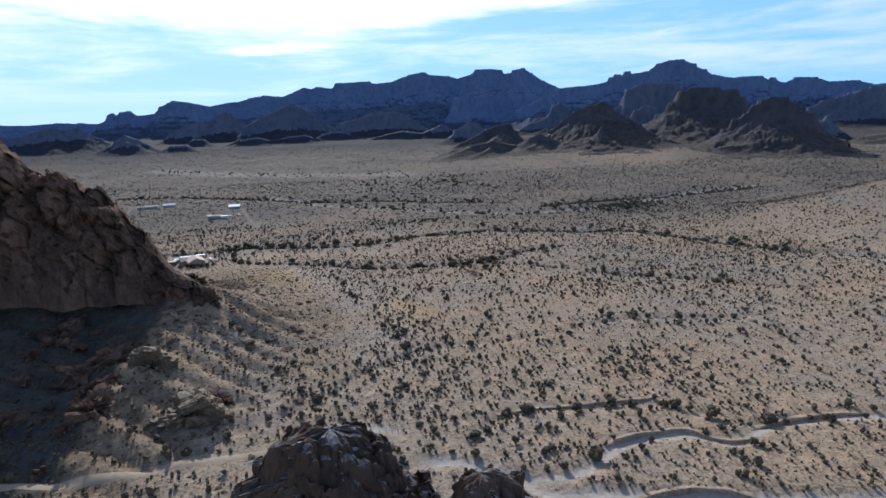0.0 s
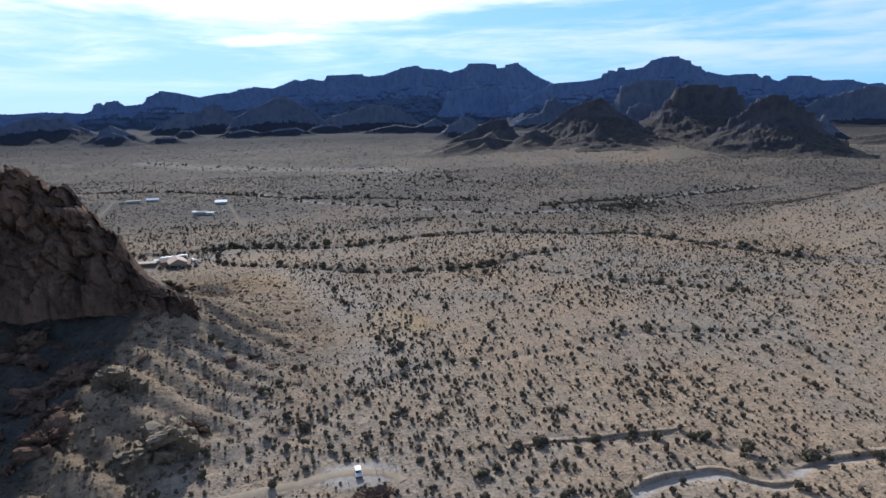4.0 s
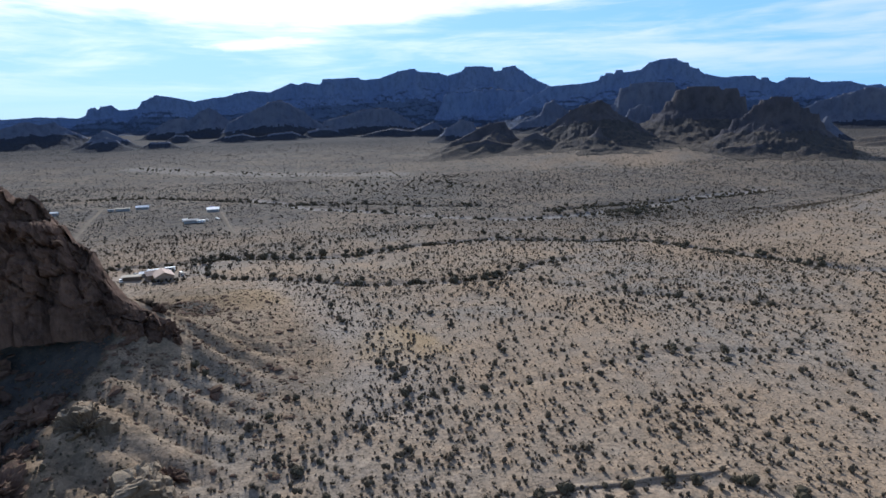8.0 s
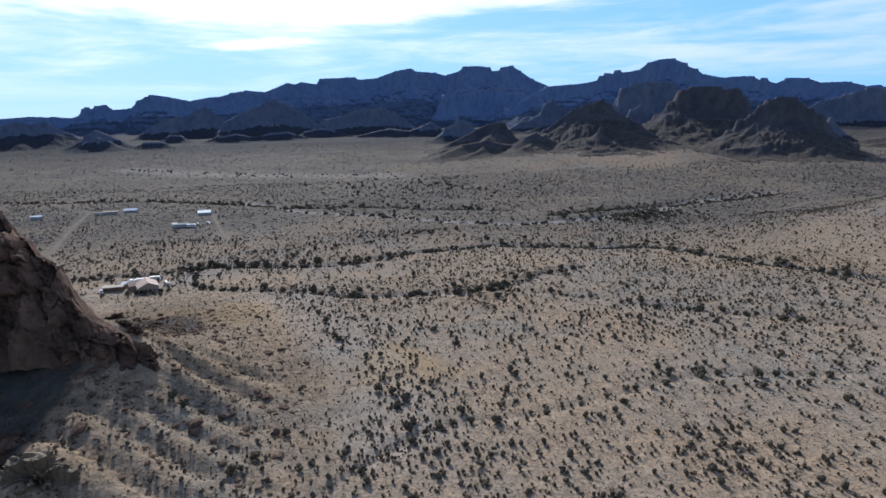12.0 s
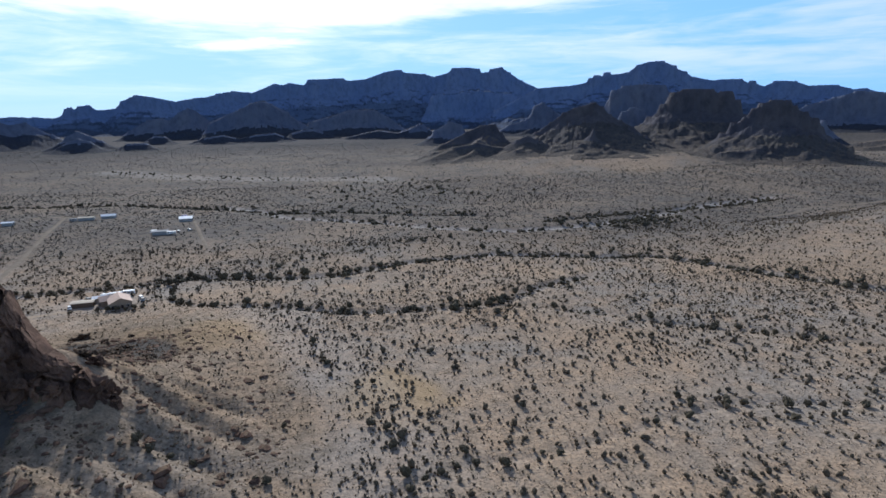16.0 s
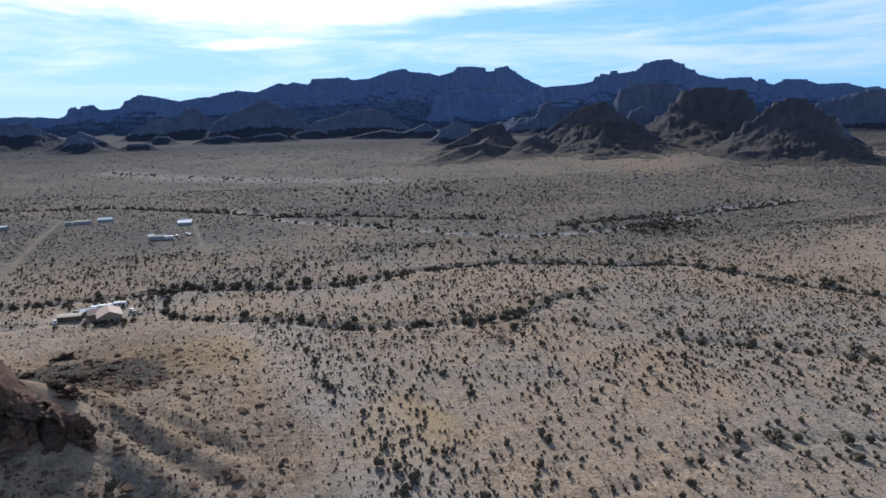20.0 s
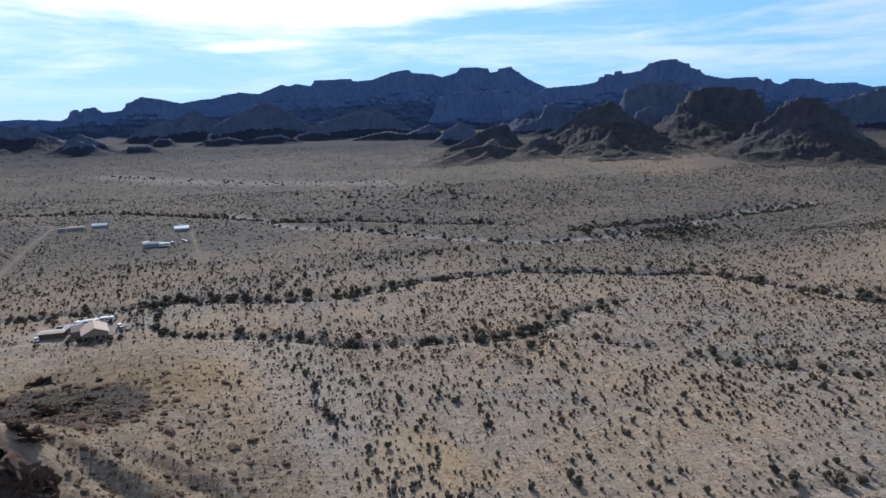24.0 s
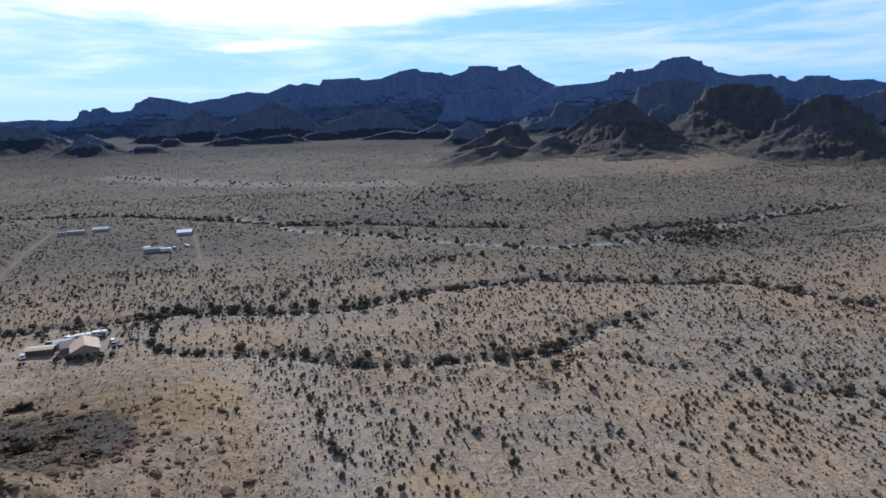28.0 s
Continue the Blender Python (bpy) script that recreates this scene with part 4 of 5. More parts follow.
outcrop("rock_outcrop", -86, 177, (5.0, 6.0, 5.0), 3.0, M_FIN, "weathered orange-brown rock knob on the slope", 0.5, rough=0.45)
outcrop("rock_outcrop", -52, 186, (4.5, 3.0, 2.2), 6.0, M_FIN, "low ledge of tan rock on the slope", 0.4, rough=0.4, turn=-30)
outcrop("rock_outcrop", 0.5, 151, (3.8, 2.6, 2.0), 7.0, M_FIN, "dark rock outcrop beside the turning place", 0.4, rough=0.45)
outcrop("boulder", 35, 132, (2.1, 1.8, 3.2), 8.0, M_PEAK, "dark upright boulder beside the sandy wash", 0.2, rough=0.2, detail=3)
rs = np.random.RandomState(77)
for k in range(34):
    rx, ry = rs.uniform(-150, -84), rs.uniform(150, 238)
    big = rs.uniform(1.2, 4.6)
    outcrop("rock_outcrop", rx, ry, (1.3 * big, big, 0.85 * big), 60.0 + k, M_FIN, "shaded brown rock outcrop below the cliff", 0.42, rough=0.5, detail=4, turn=rs.uniform(0, 180))
BACK_ROCKS = ((-113, 345, 3.0), (-110, 344, 1.6), (-100, 336, 1.8), (-87, 314, 2.6), (-90, 315, 1.8), (-84, 313, 1.5), (-91, 304, 3.4), (-84, 302, 2.8), (-72, 296, 2.2), (-71, 299, 1.6), (-99, 317, 1.8),
              (-103, 319, 1.4), (-92, 310, 1.6), (-91, 339, 1.3), (-86, 319, 1.9), (-114, 322, 2.2), (-76, 289, 2.0), (-69, 291, 1.5), (-80, 268, 3.0), (-97, 308, 2.0), (-106, 330, 1.7), (-95, 298, 2.4))
for k, (rx, ry, rs) in enumerate(BACK_ROCKS):
    rs *= 0.8
    outcrop("rock_outcrop", rx, ry, (1.25 * rs, 0.8 * rs, 0.62 * rs), 30.0 + k, M_BOULDER, "low dark brown rocks on the back slope", 0.36, rough=0.5, detail=4 if rs > 2 else 3, turn=37 * k)
for k, (rx, ry, rs_) in enumerate(((-70.5, 251, 3.0), (-68, 254, 2.4), (-79, 248.5, 2.6), (-86, 249, 3.4), (-92, 250, 3.2), (-66, 250.5, 1.4))):
    outcrop("rock_outcrop", rx, ry, (1.1 * rs_, rs_, 1.15 * rs_), 120.0 + k, M_FIN, "broken brown blocks at the foot of the ridge", 0.36, rough=0.5, detail=4, turn=53 * k)
outcrop("rock_outcrop", -76, 266, (3.4, 3.0, 2.0), 10.0, M_FIN, "low brown rocks at the end of the ridge", 0.4, rough=0.45)


def summit(name, cx, cy, z_top, r_top, r_base, label, seed, squash=0.8):
    """A tower of rock that the flight starts over: rings from the ground to a broken top."""
    heights = np.concatenate([np.linspace(0, 0.86, 40)[:-1], 0.86 + 0.14 * np.linspace(0, 1, 130)])
    verts, sides = [], 220
    zb = float(ground_z(cx, cy)) - 2
    for t in heights:
        z = zb + (z_top - zb) * t
        down = z_top - z
        r = r_top * (1 - math.exp(-down / 0.9)) ** 0.6 * (1 + 0.06 * down) if down < 14 else r_top * 1.84 + (r_base - r_top * 1.84) * ((down - 14) / (z_top - zb - 14)) ** 1.3
        for k in range(sides):
            a = 2 * math.pi * k / sides
            p = Vector((cx + r * math.cos(a), cy + squash * r * math.sin(a), z))
            q = p + Vector((seed * 11, seed * 5, 0))
            amp = float(sstep(np.array(r / r_top), 0.35, 1.0))
            push = 1.4 * rock_noise(q, 6.0, 3) + 0.8 * blocks(q, 4.2) + 0.25 * blocks(q, 1.3, 3.0) + 0.3 * rock_noise(q, 0.6, 3)
            p += Vector((math.cos(a), squash * math.sin(a), 0)) * push * amp
            p.z += (0.5 * blocks(q, 1.9, 6.0) + 0.28 * blocks(q, 0.7, 7.0) + 0.2 * rock_noise(q, 0.5, 3)) * min(1.0, 0.25 + r / r_top) * (1 if down < 10 else 0.2)
            verts.append(p)
    me = mesh_from(name, np.array(verts), grid_faces(len(heights), sides, True), 4, M_PEAK)
    tagged(new(name, me), label, "rock")


summit("rock_summit", -0.9, 26.0, 79.7, 3.45, 28, "dark craggy rock summit with pale weathered top", 1.0)
summit("rock_pinnacle", 5.7, 21.6, 79.4, 2.0, 26, "smaller dark rock pinnacle with pale crust", 2.0)
# ---------------------------------------------------------------- plants
GOLD = (1 + 5 ** 0.5) / 2
ICO = np.array([(-1, GOLD, 0), (1, GOLD, 0), (-1, -GOLD, 0), (1, -GOLD, 0), (0, -1, GOLD), (0, 1, GOLD), (0, -1, -GOLD), (0, 1, -GOLD), (GOLD, 0, -1), (GOLD, 0, 1), (-GOLD, 0, -1), (-GOLD, 0, 1)], float) / math.hypot(1, GOLD)
ICO_F = [(0, 11, 5), (0, 5, 1), (0, 1, 7), (0, 7, 10), (0, 10, 11), (1, 5, 9), (5, 11, 4), (11, 10, 2), (10, 7, 6), (7, 1, 8), (3, 9, 4), (3, 4, 2), (3, 2, 6), (3, 6, 8), (3, 8, 9), (4, 9, 5), (2, 4, 11), (6, 2, 10), (8, 6, 7), (9, 8, 1)]


def bush_shape(seed, core, leaves, tall=1.0, spread=1.0, leaf=0.34, jag=0.3):
    """Triangles of one bush, about 2 wide and 2 high before scaling by half: dense rounded clumps, ragged with sprays of twigs."""
    rnd = np.random.RandomState(seed)
    tris, lobes = [], []
    for k in range(core):
        far = 0.0 if core == 1 else rnd.uniform(0.25, 0.6) * spread
        a = 6.28 * (k + rnd.rand() * 0.7) / core
        r = rnd.uniform(0.6, 0.8) if core == 1 else rnd.uniform(0.38, 0.62)
        lobes.append((far * math.cos(a), far * math.sin(a), (r * 0.85 + rnd.uniform(0.0, 0.45) * (core > 1)) * tall, r))
    for lx, ly, lz, lr in lobes:
        o = ICO * lr * (1 + rnd.uniform(-jag, jag, (12, 1)))
        a = rnd.uniform(0, 6.28)
        c, s = math.cos(a), math.sin(a)
        o = np.column_stack([o[:, 0] * c - o[:, 1] * s + lx, o[:, 0] * s + o[:, 1] * c + ly, np.maximum(o[:, 2] * tall + lz, -0.05)])
        tris += [o[list(f)] for f in ICO_F if min(o[list(f)][:, 2]) > -0.04 or max(o[list(f)][:, 2]) > 0.1]
    for _ in range(leaves):
        lx, ly, lz, lr = lobes[rnd.randint(len(lobes))]
        d = rnd.normal(size=3)
        d[2] = abs(d[2]) * 0.9 - 0.15
        d /= np.linalg.norm(d)
        p = np.array([lx, ly, lz]) + d * lr * rnd.uniform(0.8, 1.02) * np.array([1, 1, tall])
        u, w = rnd.normal(size=3), rnd.normal(size=3)
        u, w = u / np.linalg.norm(u) * leaf * rnd.uniform(0.5, 1.0), w / np.linalg.norm(w) * leaf * rnd.uniform(0.2, 0.5)
        t = np.array([p - u * 0.5, p + u * 0.5, p + w + d * leaf * 0.7])
        t[:, 2] = np.maximum(t[:, 2], 0.0)
        tris.append(t)
    return np.array(tris).reshape(-1, 3)


def scatter(name, shapes, x, y, size, high, mat, label, category, seed):
    """One mesh of many plants standing on the ground."""
    rnd = np.random.RandomState(seed)
    z = ground_z(x, y) - 0.05
    turn, pick = rnd.uniform(0, 6.28, len(x)), rnd.randint(0, len(shapes), len(x))
    parts = []
    for k, shape in enumerate(shapes):
        m = np.nonzero(pick == k)[0]
        c, s = np.cos(turn[m])[:, None], np.sin(turn[m])[:, None]
        vx = (shape[None, :, 0] * c - shape[None, :, 1] * s) * size[m][:, None] + x[m][:, None]
        vy = (shape[None, :, 0] * s + shape[None, :, 1] * c) * size[m][:, None] + y[m][:, None]
        vz = shape[None, :, 2] * high[m][:, None] + z[m][:, None]
        parts.append(np.stack([vx, vy, vz], -1).reshape(-1, 3))
    v = np.concatenate(parts)
    me = mesh_from(name, v, np.arange(len(v)).reshape(-1, 3), 3, mat)
    return tagged(new(name, me), label, category, kind="stuff")


ALL_ROADS = [(ROAD_NEAR, 2.6), (ROAD_WEST, 4.6), (ROAD_MID, 3.2), (ROAD_EAST, 4.0), (ROAD_HOUSE, 2.6), (WASH_SAND, 2.8), (WASH_SAND_B, 2.2), (RIVER, 4.0)]


def sown(count, box, seed, density=None):
    """Places in the box that lie in the valley seen from the flight, off roads, rock and yards."""
    rnd = np.random.RandomState(seed)
    x, y = rnd.uniform(box[0], box[1], count), rnd.uniform(box[2], box[3], count)
    az = np.degrees(np.arctan2(x, y + 12))
    keep = (az > -37) & (az < 50)
    for pts, w in ALL_ROADS:
        keep &= line_gap(x, y, pts) > w
    d = line_gap(x, y, RIDGE)
    keep &= ~((d < 9 + 10 * sstep(-x, 70, 140)) & (y < 285))
    keep &= ~((np.hypot((x + 128) / 20, (y - 406) / 11) < 1) | (np.hypot((x + 4) / 10, (y - 164) / 5) < 1))
    keep &= ~((np.hypot((x + 145) / 18, (y - 656) / 12) < 1) | (np.hypot((x + 230) / 30, (y - 690) / 12) < 1) | (np.hypot((x + 151) / 16, (y - 600) / 10) < 1))
    if density is not None:
        keep &= rnd.rand(count) < density(x, y)
    return x[keep], y[keep]


def patchy(x, y):
    """Bushes stand closer on grey gravel and along the washes, thinner on tan soil."""
    v = 0.42 + 0.42 * sstep(fbm(x / 60 + 5, y / 60, 3), 0.32, 0.66)
    v = v * (0.75 + 0.4 * sstep(fbm(x / 9, y / 9 + 9, 2), 0.3, 0.6))
    v = v + 0.4 * np.exp(-((line_gap(x, y, WASH_GREY) / 16) ** 2))
    slope = sstep(line_gap(x, y, RIDGE), 75, 30)
    bed = 1 - np.abs(np.sin(np.pi * gully_place(x, y)))
    v = v * (1 + 0.25 * slope) + 0.8 * slope * sstep(bed, 0.4, 0.8)
    v = v * (1 - 0.5 * rise(x, y))
    v = v * (1 - 0.2 * scrub(x, y)) * (1 - 0.25 * sstep(x, 40, 110) * sstep(y, 340, 260)) + 0.45 * sstep(np.hypot((x + 74) / 24, (y - 166) / 36), 1.1, 0.6)
    return np.clip(v, 0, 1)


NEAR_SHAPES = [bush_shape(100 + k, 1, 5, tall=1.0 + 0.12 * (k % 4), leaf=0.4, jag=0.35) for k in range(10)]
def thinned(v, keep, of):
    """Keeps some of a clump's facets, so that far plants stay light."""
    t = v.reshape(-1, 3, 3)
    return t[[i for i in range(len(t)) if i % of < keep]].reshape(-1, 3)


MID_SHAPES = [thinned(bush_shape(200 + k, 1, 1, leaf=0.5, jag=0.4), 1, 2) for k in range(8)]
FAR_SHAPES = [thinned(bush_shape(300 + k, 1, 0, leaf=0.6, jag=0.35), 2, 5) for k in range(6)]
TUFT_SHAPES = [bush_shape(400 + k, 1, 4, tall=0.8, leaf=0.9)[-12:] for k in range(6)]


def sizes(count, seed, mean=0.85, spread=0.38, lo=0.4, hi=2.1):
    rnd = np.random.RandomState(seed)
    s = np.clip(mean * np.exp(spread * rnd.normal(size=count)), lo, hi)
    return s, s * rnd.uniform(0.7, 1.15, count)


x, y = sown(92000, (-340, 560, 112, 540), 1, patchy)
s, h = sizes(len(x), 2, 0.53, 0.42, 0.24, 1.4)
slope = (1 - 0.22 * sstep(line_gap(x, y, RIDGE), 80, 45)) * (1 - 0.38 * scrub(x, y))
s, h = s * slope, h * slope
near = y < 330
scatter("creosote_bushes", NEAR_SHAPES, x[near], y[near], s[near], h[near], M_CREOSOTE, "scattered olive creosote bushes over the gravel plain", "bushes", 3)
scatter("creosote_bushes", [thinned(v, 3, 5) for v in NEAR_SHAPES], x[~near], y[~near], s[~near], h[~near], M_CREOSOTE, "olive creosote bushes in front of the tree-lined wash", "bushes", 3)
x, y = sown(30000, (-180, 220, -40, 112), 14, patchy)
s, h = sizes(len(x), 15, 0.53, 0.42, 0.24, 1.4)
scatter("creosote_bushes", MID_SHAPES, x, y, s, h, M_CREOSOTE, "creosote bushes round the foot of the summit", "bushes", 16)
x, y = sown(96000, (-640, 950, 530, 900), 4, patchy)
s, h = sizes(len(x), 5, 0.52, 0.45, 0.25)
scatter("distant_bushes", MID_SHAPES, x, y, s, h, M_HAZED_BRUSH, "brown brush dotted across the middle of the valley", "bushes", 6)
x, y = sown(85000, (-1100, 1500, 880, 1750), 7, patchy)
s, h = sizes(len(x), 8, 0.72, 0.45)
scatter("distant_bushes", FAR_SHAPES, x, y, s, h, M_HAZED_BRUSH, "faint specks of brush on the far slopes", "bushes", 9)
x, y = sown(75000, (-200, 300, 112, 400), 10)
s, h = sizes(len(x), 11, 0.42, 0.35, 0.2, 0.9)
scatter("dry_tufts", TUFT_SHAPES, x, y, s, h * 0.8, M_TUFT, "dry straw-coloured tufts between the bushes", "grass", 12)


# trees and tall shrubs along the washes, each a thing with trunk and crown
def crown_mesh(seed, lobes=9, leaves=150):
    v = bush_shape(seed, lobes, leaves, tall=1.0, spread=0.95, leaf=0.3)
    v = v + np.array([0, 0, 0.12])
    return mesh_from("crown", v, np.arange(len(v)).reshape(-1, 3), 3, M_TREE)


def trunk_mesh(seed):
    rnd = random.Random(seed)
    bm = bmesh.new()
    for _ in range(4):
        a, tilt, top = rnd.uniform(0, 6.28), rnd.uniform(0.15, 0.4), rnd.uniform(0.45, 0.75)
        rings = []
        for k in range(4):
            t = k / 3
            r = 0.055 * (1 - 0.7 * t)
            c = Vector((math.cos(a) * tilt * t ** 1.3, math.sin(a) * tilt * t ** 1.3, -0.1 + (top + 0.1) * t))
            rings.append([bm.verts.new(c + Vector((r * math.cos(1.257 * j), r * math.sin(1.257 * j), 0))) for j in range(5)])
        for lo, up in zip(rings[:-1], rings[1:]):
            for j in range(5):
                bm.faces.new((lo[j], lo[(j + 1) % 5], up[(j + 1) % 5], up[j]))
    me = bpy.data.meshes.new("trunk")
    bm.to_mesh(me)
    bm.free()
    me.materials.append(M_BARK)
    return me


TREES = []
for k in range(6):
    tree = tagged(new("desert_tree"), "dark green mesquite tree beside a dry wash", "tree", "trees along the washes")
    new("trunk", trunk_mesh(500 + k)).parent = tree
    new("crown", crown_mesh(520 + k, 5 + k % 3, 80 + 12 * k)).parent = tree
    TREES.append(tree)
used_trees = set()


def plant(x, y, r, k, rnd):
    m = Matrix.LocRotScale((x, y, float(ground_z(x, y)) - 0.05), Euler((0, 0, rnd.uniform(0, 6.28))), (r, r, r * rnd.uniform(0.8, 1.25)))
    tree = TREES[k]
    if k in used_trees:
        tree = copy_thing(tree, m)
        tree.matrix_basis = m
    else:
        used_trees.add(k)
        tree.matrix_basis = m
    return tree


rnd = random.Random(11)
spare = []
for pts, gap, side, lo, hi, x_lo, x_hi in ((WASH_MAIN, 2.2, 6.5, 1.0, 2.7, -215, 275), (WASH_MID, 3.0, 5.0, 1.0, 2.4, -100, 150), (WASH_EAST, 6.0, 4.0, 1.1, 2.2, 60, 220),
                                           (WASH_FOOT, 8.0, 2.0, 1.0, 2.2, -65, 165), (WASH_LOW, 5.0, 2.2, 1.0, 2.1, 20, 140), (WASH_SAND, 11.0, 5.0, 1.0, 1.9, 10, 200), (WASH_GREY, 13.0, 9.0, 0.9, 1.9, -60, 20)):
    total = 0.0
    for (ax, ay), (bx, by) in zip(pts[:-1], pts[1:]):
        total += math.hypot(bx - ax, by - ay)
        while total > gap:
            total -= gap * rnd.uniform(0.4, 1.7)
            x, y = bx + rnd.gauss(0, side * 0.55), by + rnd.gauss(0, side * 0.55)
            if x_lo < x < x_hi and (abs(x - 20) > 130 or y > 460) and pts is WASH_MAIN:
                spare.append((x, y))
            elif x_lo < x < x_hi:
                plant(x, y, rnd.uniform(lo, hi) * rnd.choice((0.65, 0.85, 1.0, 1.2)), rnd.randrange(6), rnd)
# single large shrubs on the open ground
for x, y, r in ((12, 227, 2.3), (17, 225, 1.7), (109, 250, 2.0), (30, 236, 1.9), (-24, 229, 1.9), (-27, 231, 1.3), (-31, 217, 1.9), (-58, 241, 2.3), (-54, 238, 1.9), (-50, 240, 1.6), (-44, 238, 1.5), (-22, 257, 1.5), (107, 254, 1.8), (54, 258, 1.7),
                (135, 234, 1.9), (93, 166, 2.0), (-42, 329, 1.5), (51, 373, 2.1), (78, 348, 1.7), (142, 352, 1.9), (27, 147.5, 1.7), (24, 168, 1.6), (40, 152, 1.8), (48, 158, 1.6), (17, 163, 1.5), (-12, 176, 1.6), (-7, 172, 1.4), (-26, 160, 1.4), (-18, 167, 1.5), (-119, 391, 1.9), (-114, 390, 2.3), (-110, 389.5, 1.9), (-106, 390.5, 2.4), (-103, 393, 1.8), (-124, 392, 1.5)):
    plant(x, y, 0.8 * r, rnd.randrange(6), rnd)

# joined far trees by the river bed and the green grove
rs = np.random.RandomState(21)
fx, fy = [np.array([p[0] for p in spare])], [np.array([p[1] for p in spare])]
for pts, count, side in ((RIVER, 160, 7), (WASH_FAR, 330, 5), (WASH_FAR_E, 200, 6), (WASH_MAIN, 90, 9), (RUT_BACK, 60, 14), (WASH_NORTH, 46, 4)):
    p = np.array(pts)[rs.randint(0, len(pts), count)]
    fx.append(p[:, 0] + rs.normal(0, side, count)), fy.append(p[:, 1] + rs.normal(0, side, count))
fx.append(rs.normal(254, 22, 130)), fy.append(rs.normal(556, 9, 130))
fx.append(rs.normal(60, 60, 160)), fy.append(rs.normal(800, 60, 160))
fx, fy = np.concatenate(fx), np.concatenate(fy)
s, h = sizes(len(fx), 22, 1.7, 0.3, 0.9, 2.8)
scatter("distant_trees", [bush_shape(600 + k, 3, 14, tall=1.0, spread=1.0, leaf=0.34) for k in range(6)], fx, fy, s, h, M_TREE, "dark green trees lining the far river bed", "trees", 23)

# loose stones on the debris slopes
rs = np.random.RandomState(31)
x, y = rs.uniform(-190, -20, 9000), rs.uniform(140, 345, 9000)
d = line_gap(x, y, RIDGE)
keep = (d > 8) & (rs.rand(9000) < np.maximum(np.exp(-d / 32), 0.95 * sstep(np.hypot((x + 98) / 44, (y - 305) / 40), 1.1, 0.6)))
x, y = x[keep], y[keep]
STONES = []
for k in range(5):
    v = bush_shape(700 + k, 1, 0, tall=0.7, jag=0.4)
    v[:, :2] -= v[:, :2].mean(0)
    v[:, 2] -= 0.42
    STONES.append(v * 1.6)
s, h = sizes(len(x), 32, 0.55, 0.5, 0.25, 2.2)
scatter("loose_stones", STONES, x, y, s, h * 0.7, M_FIN, "brown stones strewn over the slope below the cliff", "stones", 33)

# the shrubs nearest to the flight, one by one
NEAR_MESHES = [mesh_from("creosote_bush", v, np.arange(len(v)).reshape(-1, 3), 3, M_CREOSOTE) for v in (bush_shape(800 + k, 2 + k % 2, 36, tall=1.0 + 0.1 * (k % 3), leaf=0.32) for k in range(8))]
x, y = sown(900, (-40, 120, 136, 215), 41, patchy)
s, h = sizes(len(x), 42, 0.8, 0.3, 0.5, 1.5)
for k in range(min(300, len(x))):
    ob = tagged(new("creosote_bush", NEAR_MESHES[k % 8]), "olive creosote bush on bare gravel", "bush", "creosote bushes near the track")
    ob.matrix_basis = Matrix.LocRotScale((x[k], y[k], float(ground_z(x[k], y[k])) - 0.05), Euler((0, 0, k * 1.7)), (s[k], s[k], h[k]))
# ---------------------------------------------------------------- buildings, vehicles, fences
M_STUCCO = make_plain_material("tan_stucco", (0.42, 0.33, 0.24), 0.9, 0.1, 1.5)
M_TILE = make_plain_material("faded_roof_tile", (0.56, 0.41, 0.32), 0.85, 0.16, 2.5)
M_TAN_ROOF = make_plain_material("tan_sheet_roof", (0.50, 0.42, 0.31), 0.7, 0.12, 2.0)
M_WHITE = make_plain_material("white_paint", (0.80, 0.80, 0.78), 0.45, 0.05, 2.0)
M_WHITE_ROOF = make_plain_material("white_metal_roof", (0.80, 0.81, 0.82), 0.55, 0.05, 1.0, spec=0.3)
M_GREY = make_plain_material("grey_siding", (0.36, 0.36, 0.35), 0.7, 0.12, 2.0)
M_BLUE = make_plain_material("blue_tarpaulin", (0.06, 0.08, 0.32), 0.6, 0.2, 2.0)
M_DARK = make_plain_material("dark_paint", (0.03, 0.03, 0.035), 0.5, 0.2, 2.0)
M_GLASS = make_plain_material("window_glass", (0.03, 0.035, 0.04), 0.08, 0.1, 1.0, spec=0.8)
M_RUBBER = make_plain_material("tyre_rubber", (0.02, 0.02, 0.02), 0.9, 0.2, 8.0)
M_WOOD = make_plain_material("weathered_post", (0.22, 0.17, 0.12), 0.9, 0.25, 6.0)
M_STEEL = make_plain_material("dull_steel", (0.45, 0.45, 0.44), 0.45, 0.1, 4.0, metal=0.8)


def part(name, bm, mat, parent, label=""):
    """Links a bmesh as one mesh under a thing or a part."""
    me = bpy.data.meshes.new(name)
    bm.to_mesh(me)
    bm.free()
    me.materials.append(mat)
    ob = new(name, me)
    ob.parent = parent
    return tagged(ob, label) if label else ob


def box(cx, cy, cz, sx, sy, sz, bevel=0.0):
    bm = bmesh.new()
    bmesh.ops.create_cube(bm, size=1, matrix=Matrix.Translation((cx, cy, cz)) @ Matrix.Diagonal((sx, sy, sz, 1)))
    if bevel:
        bmesh.ops.bevel(bm, geom=bm.edges[:], offset=bevel, segments=2, affect="EDGES")
    return bm


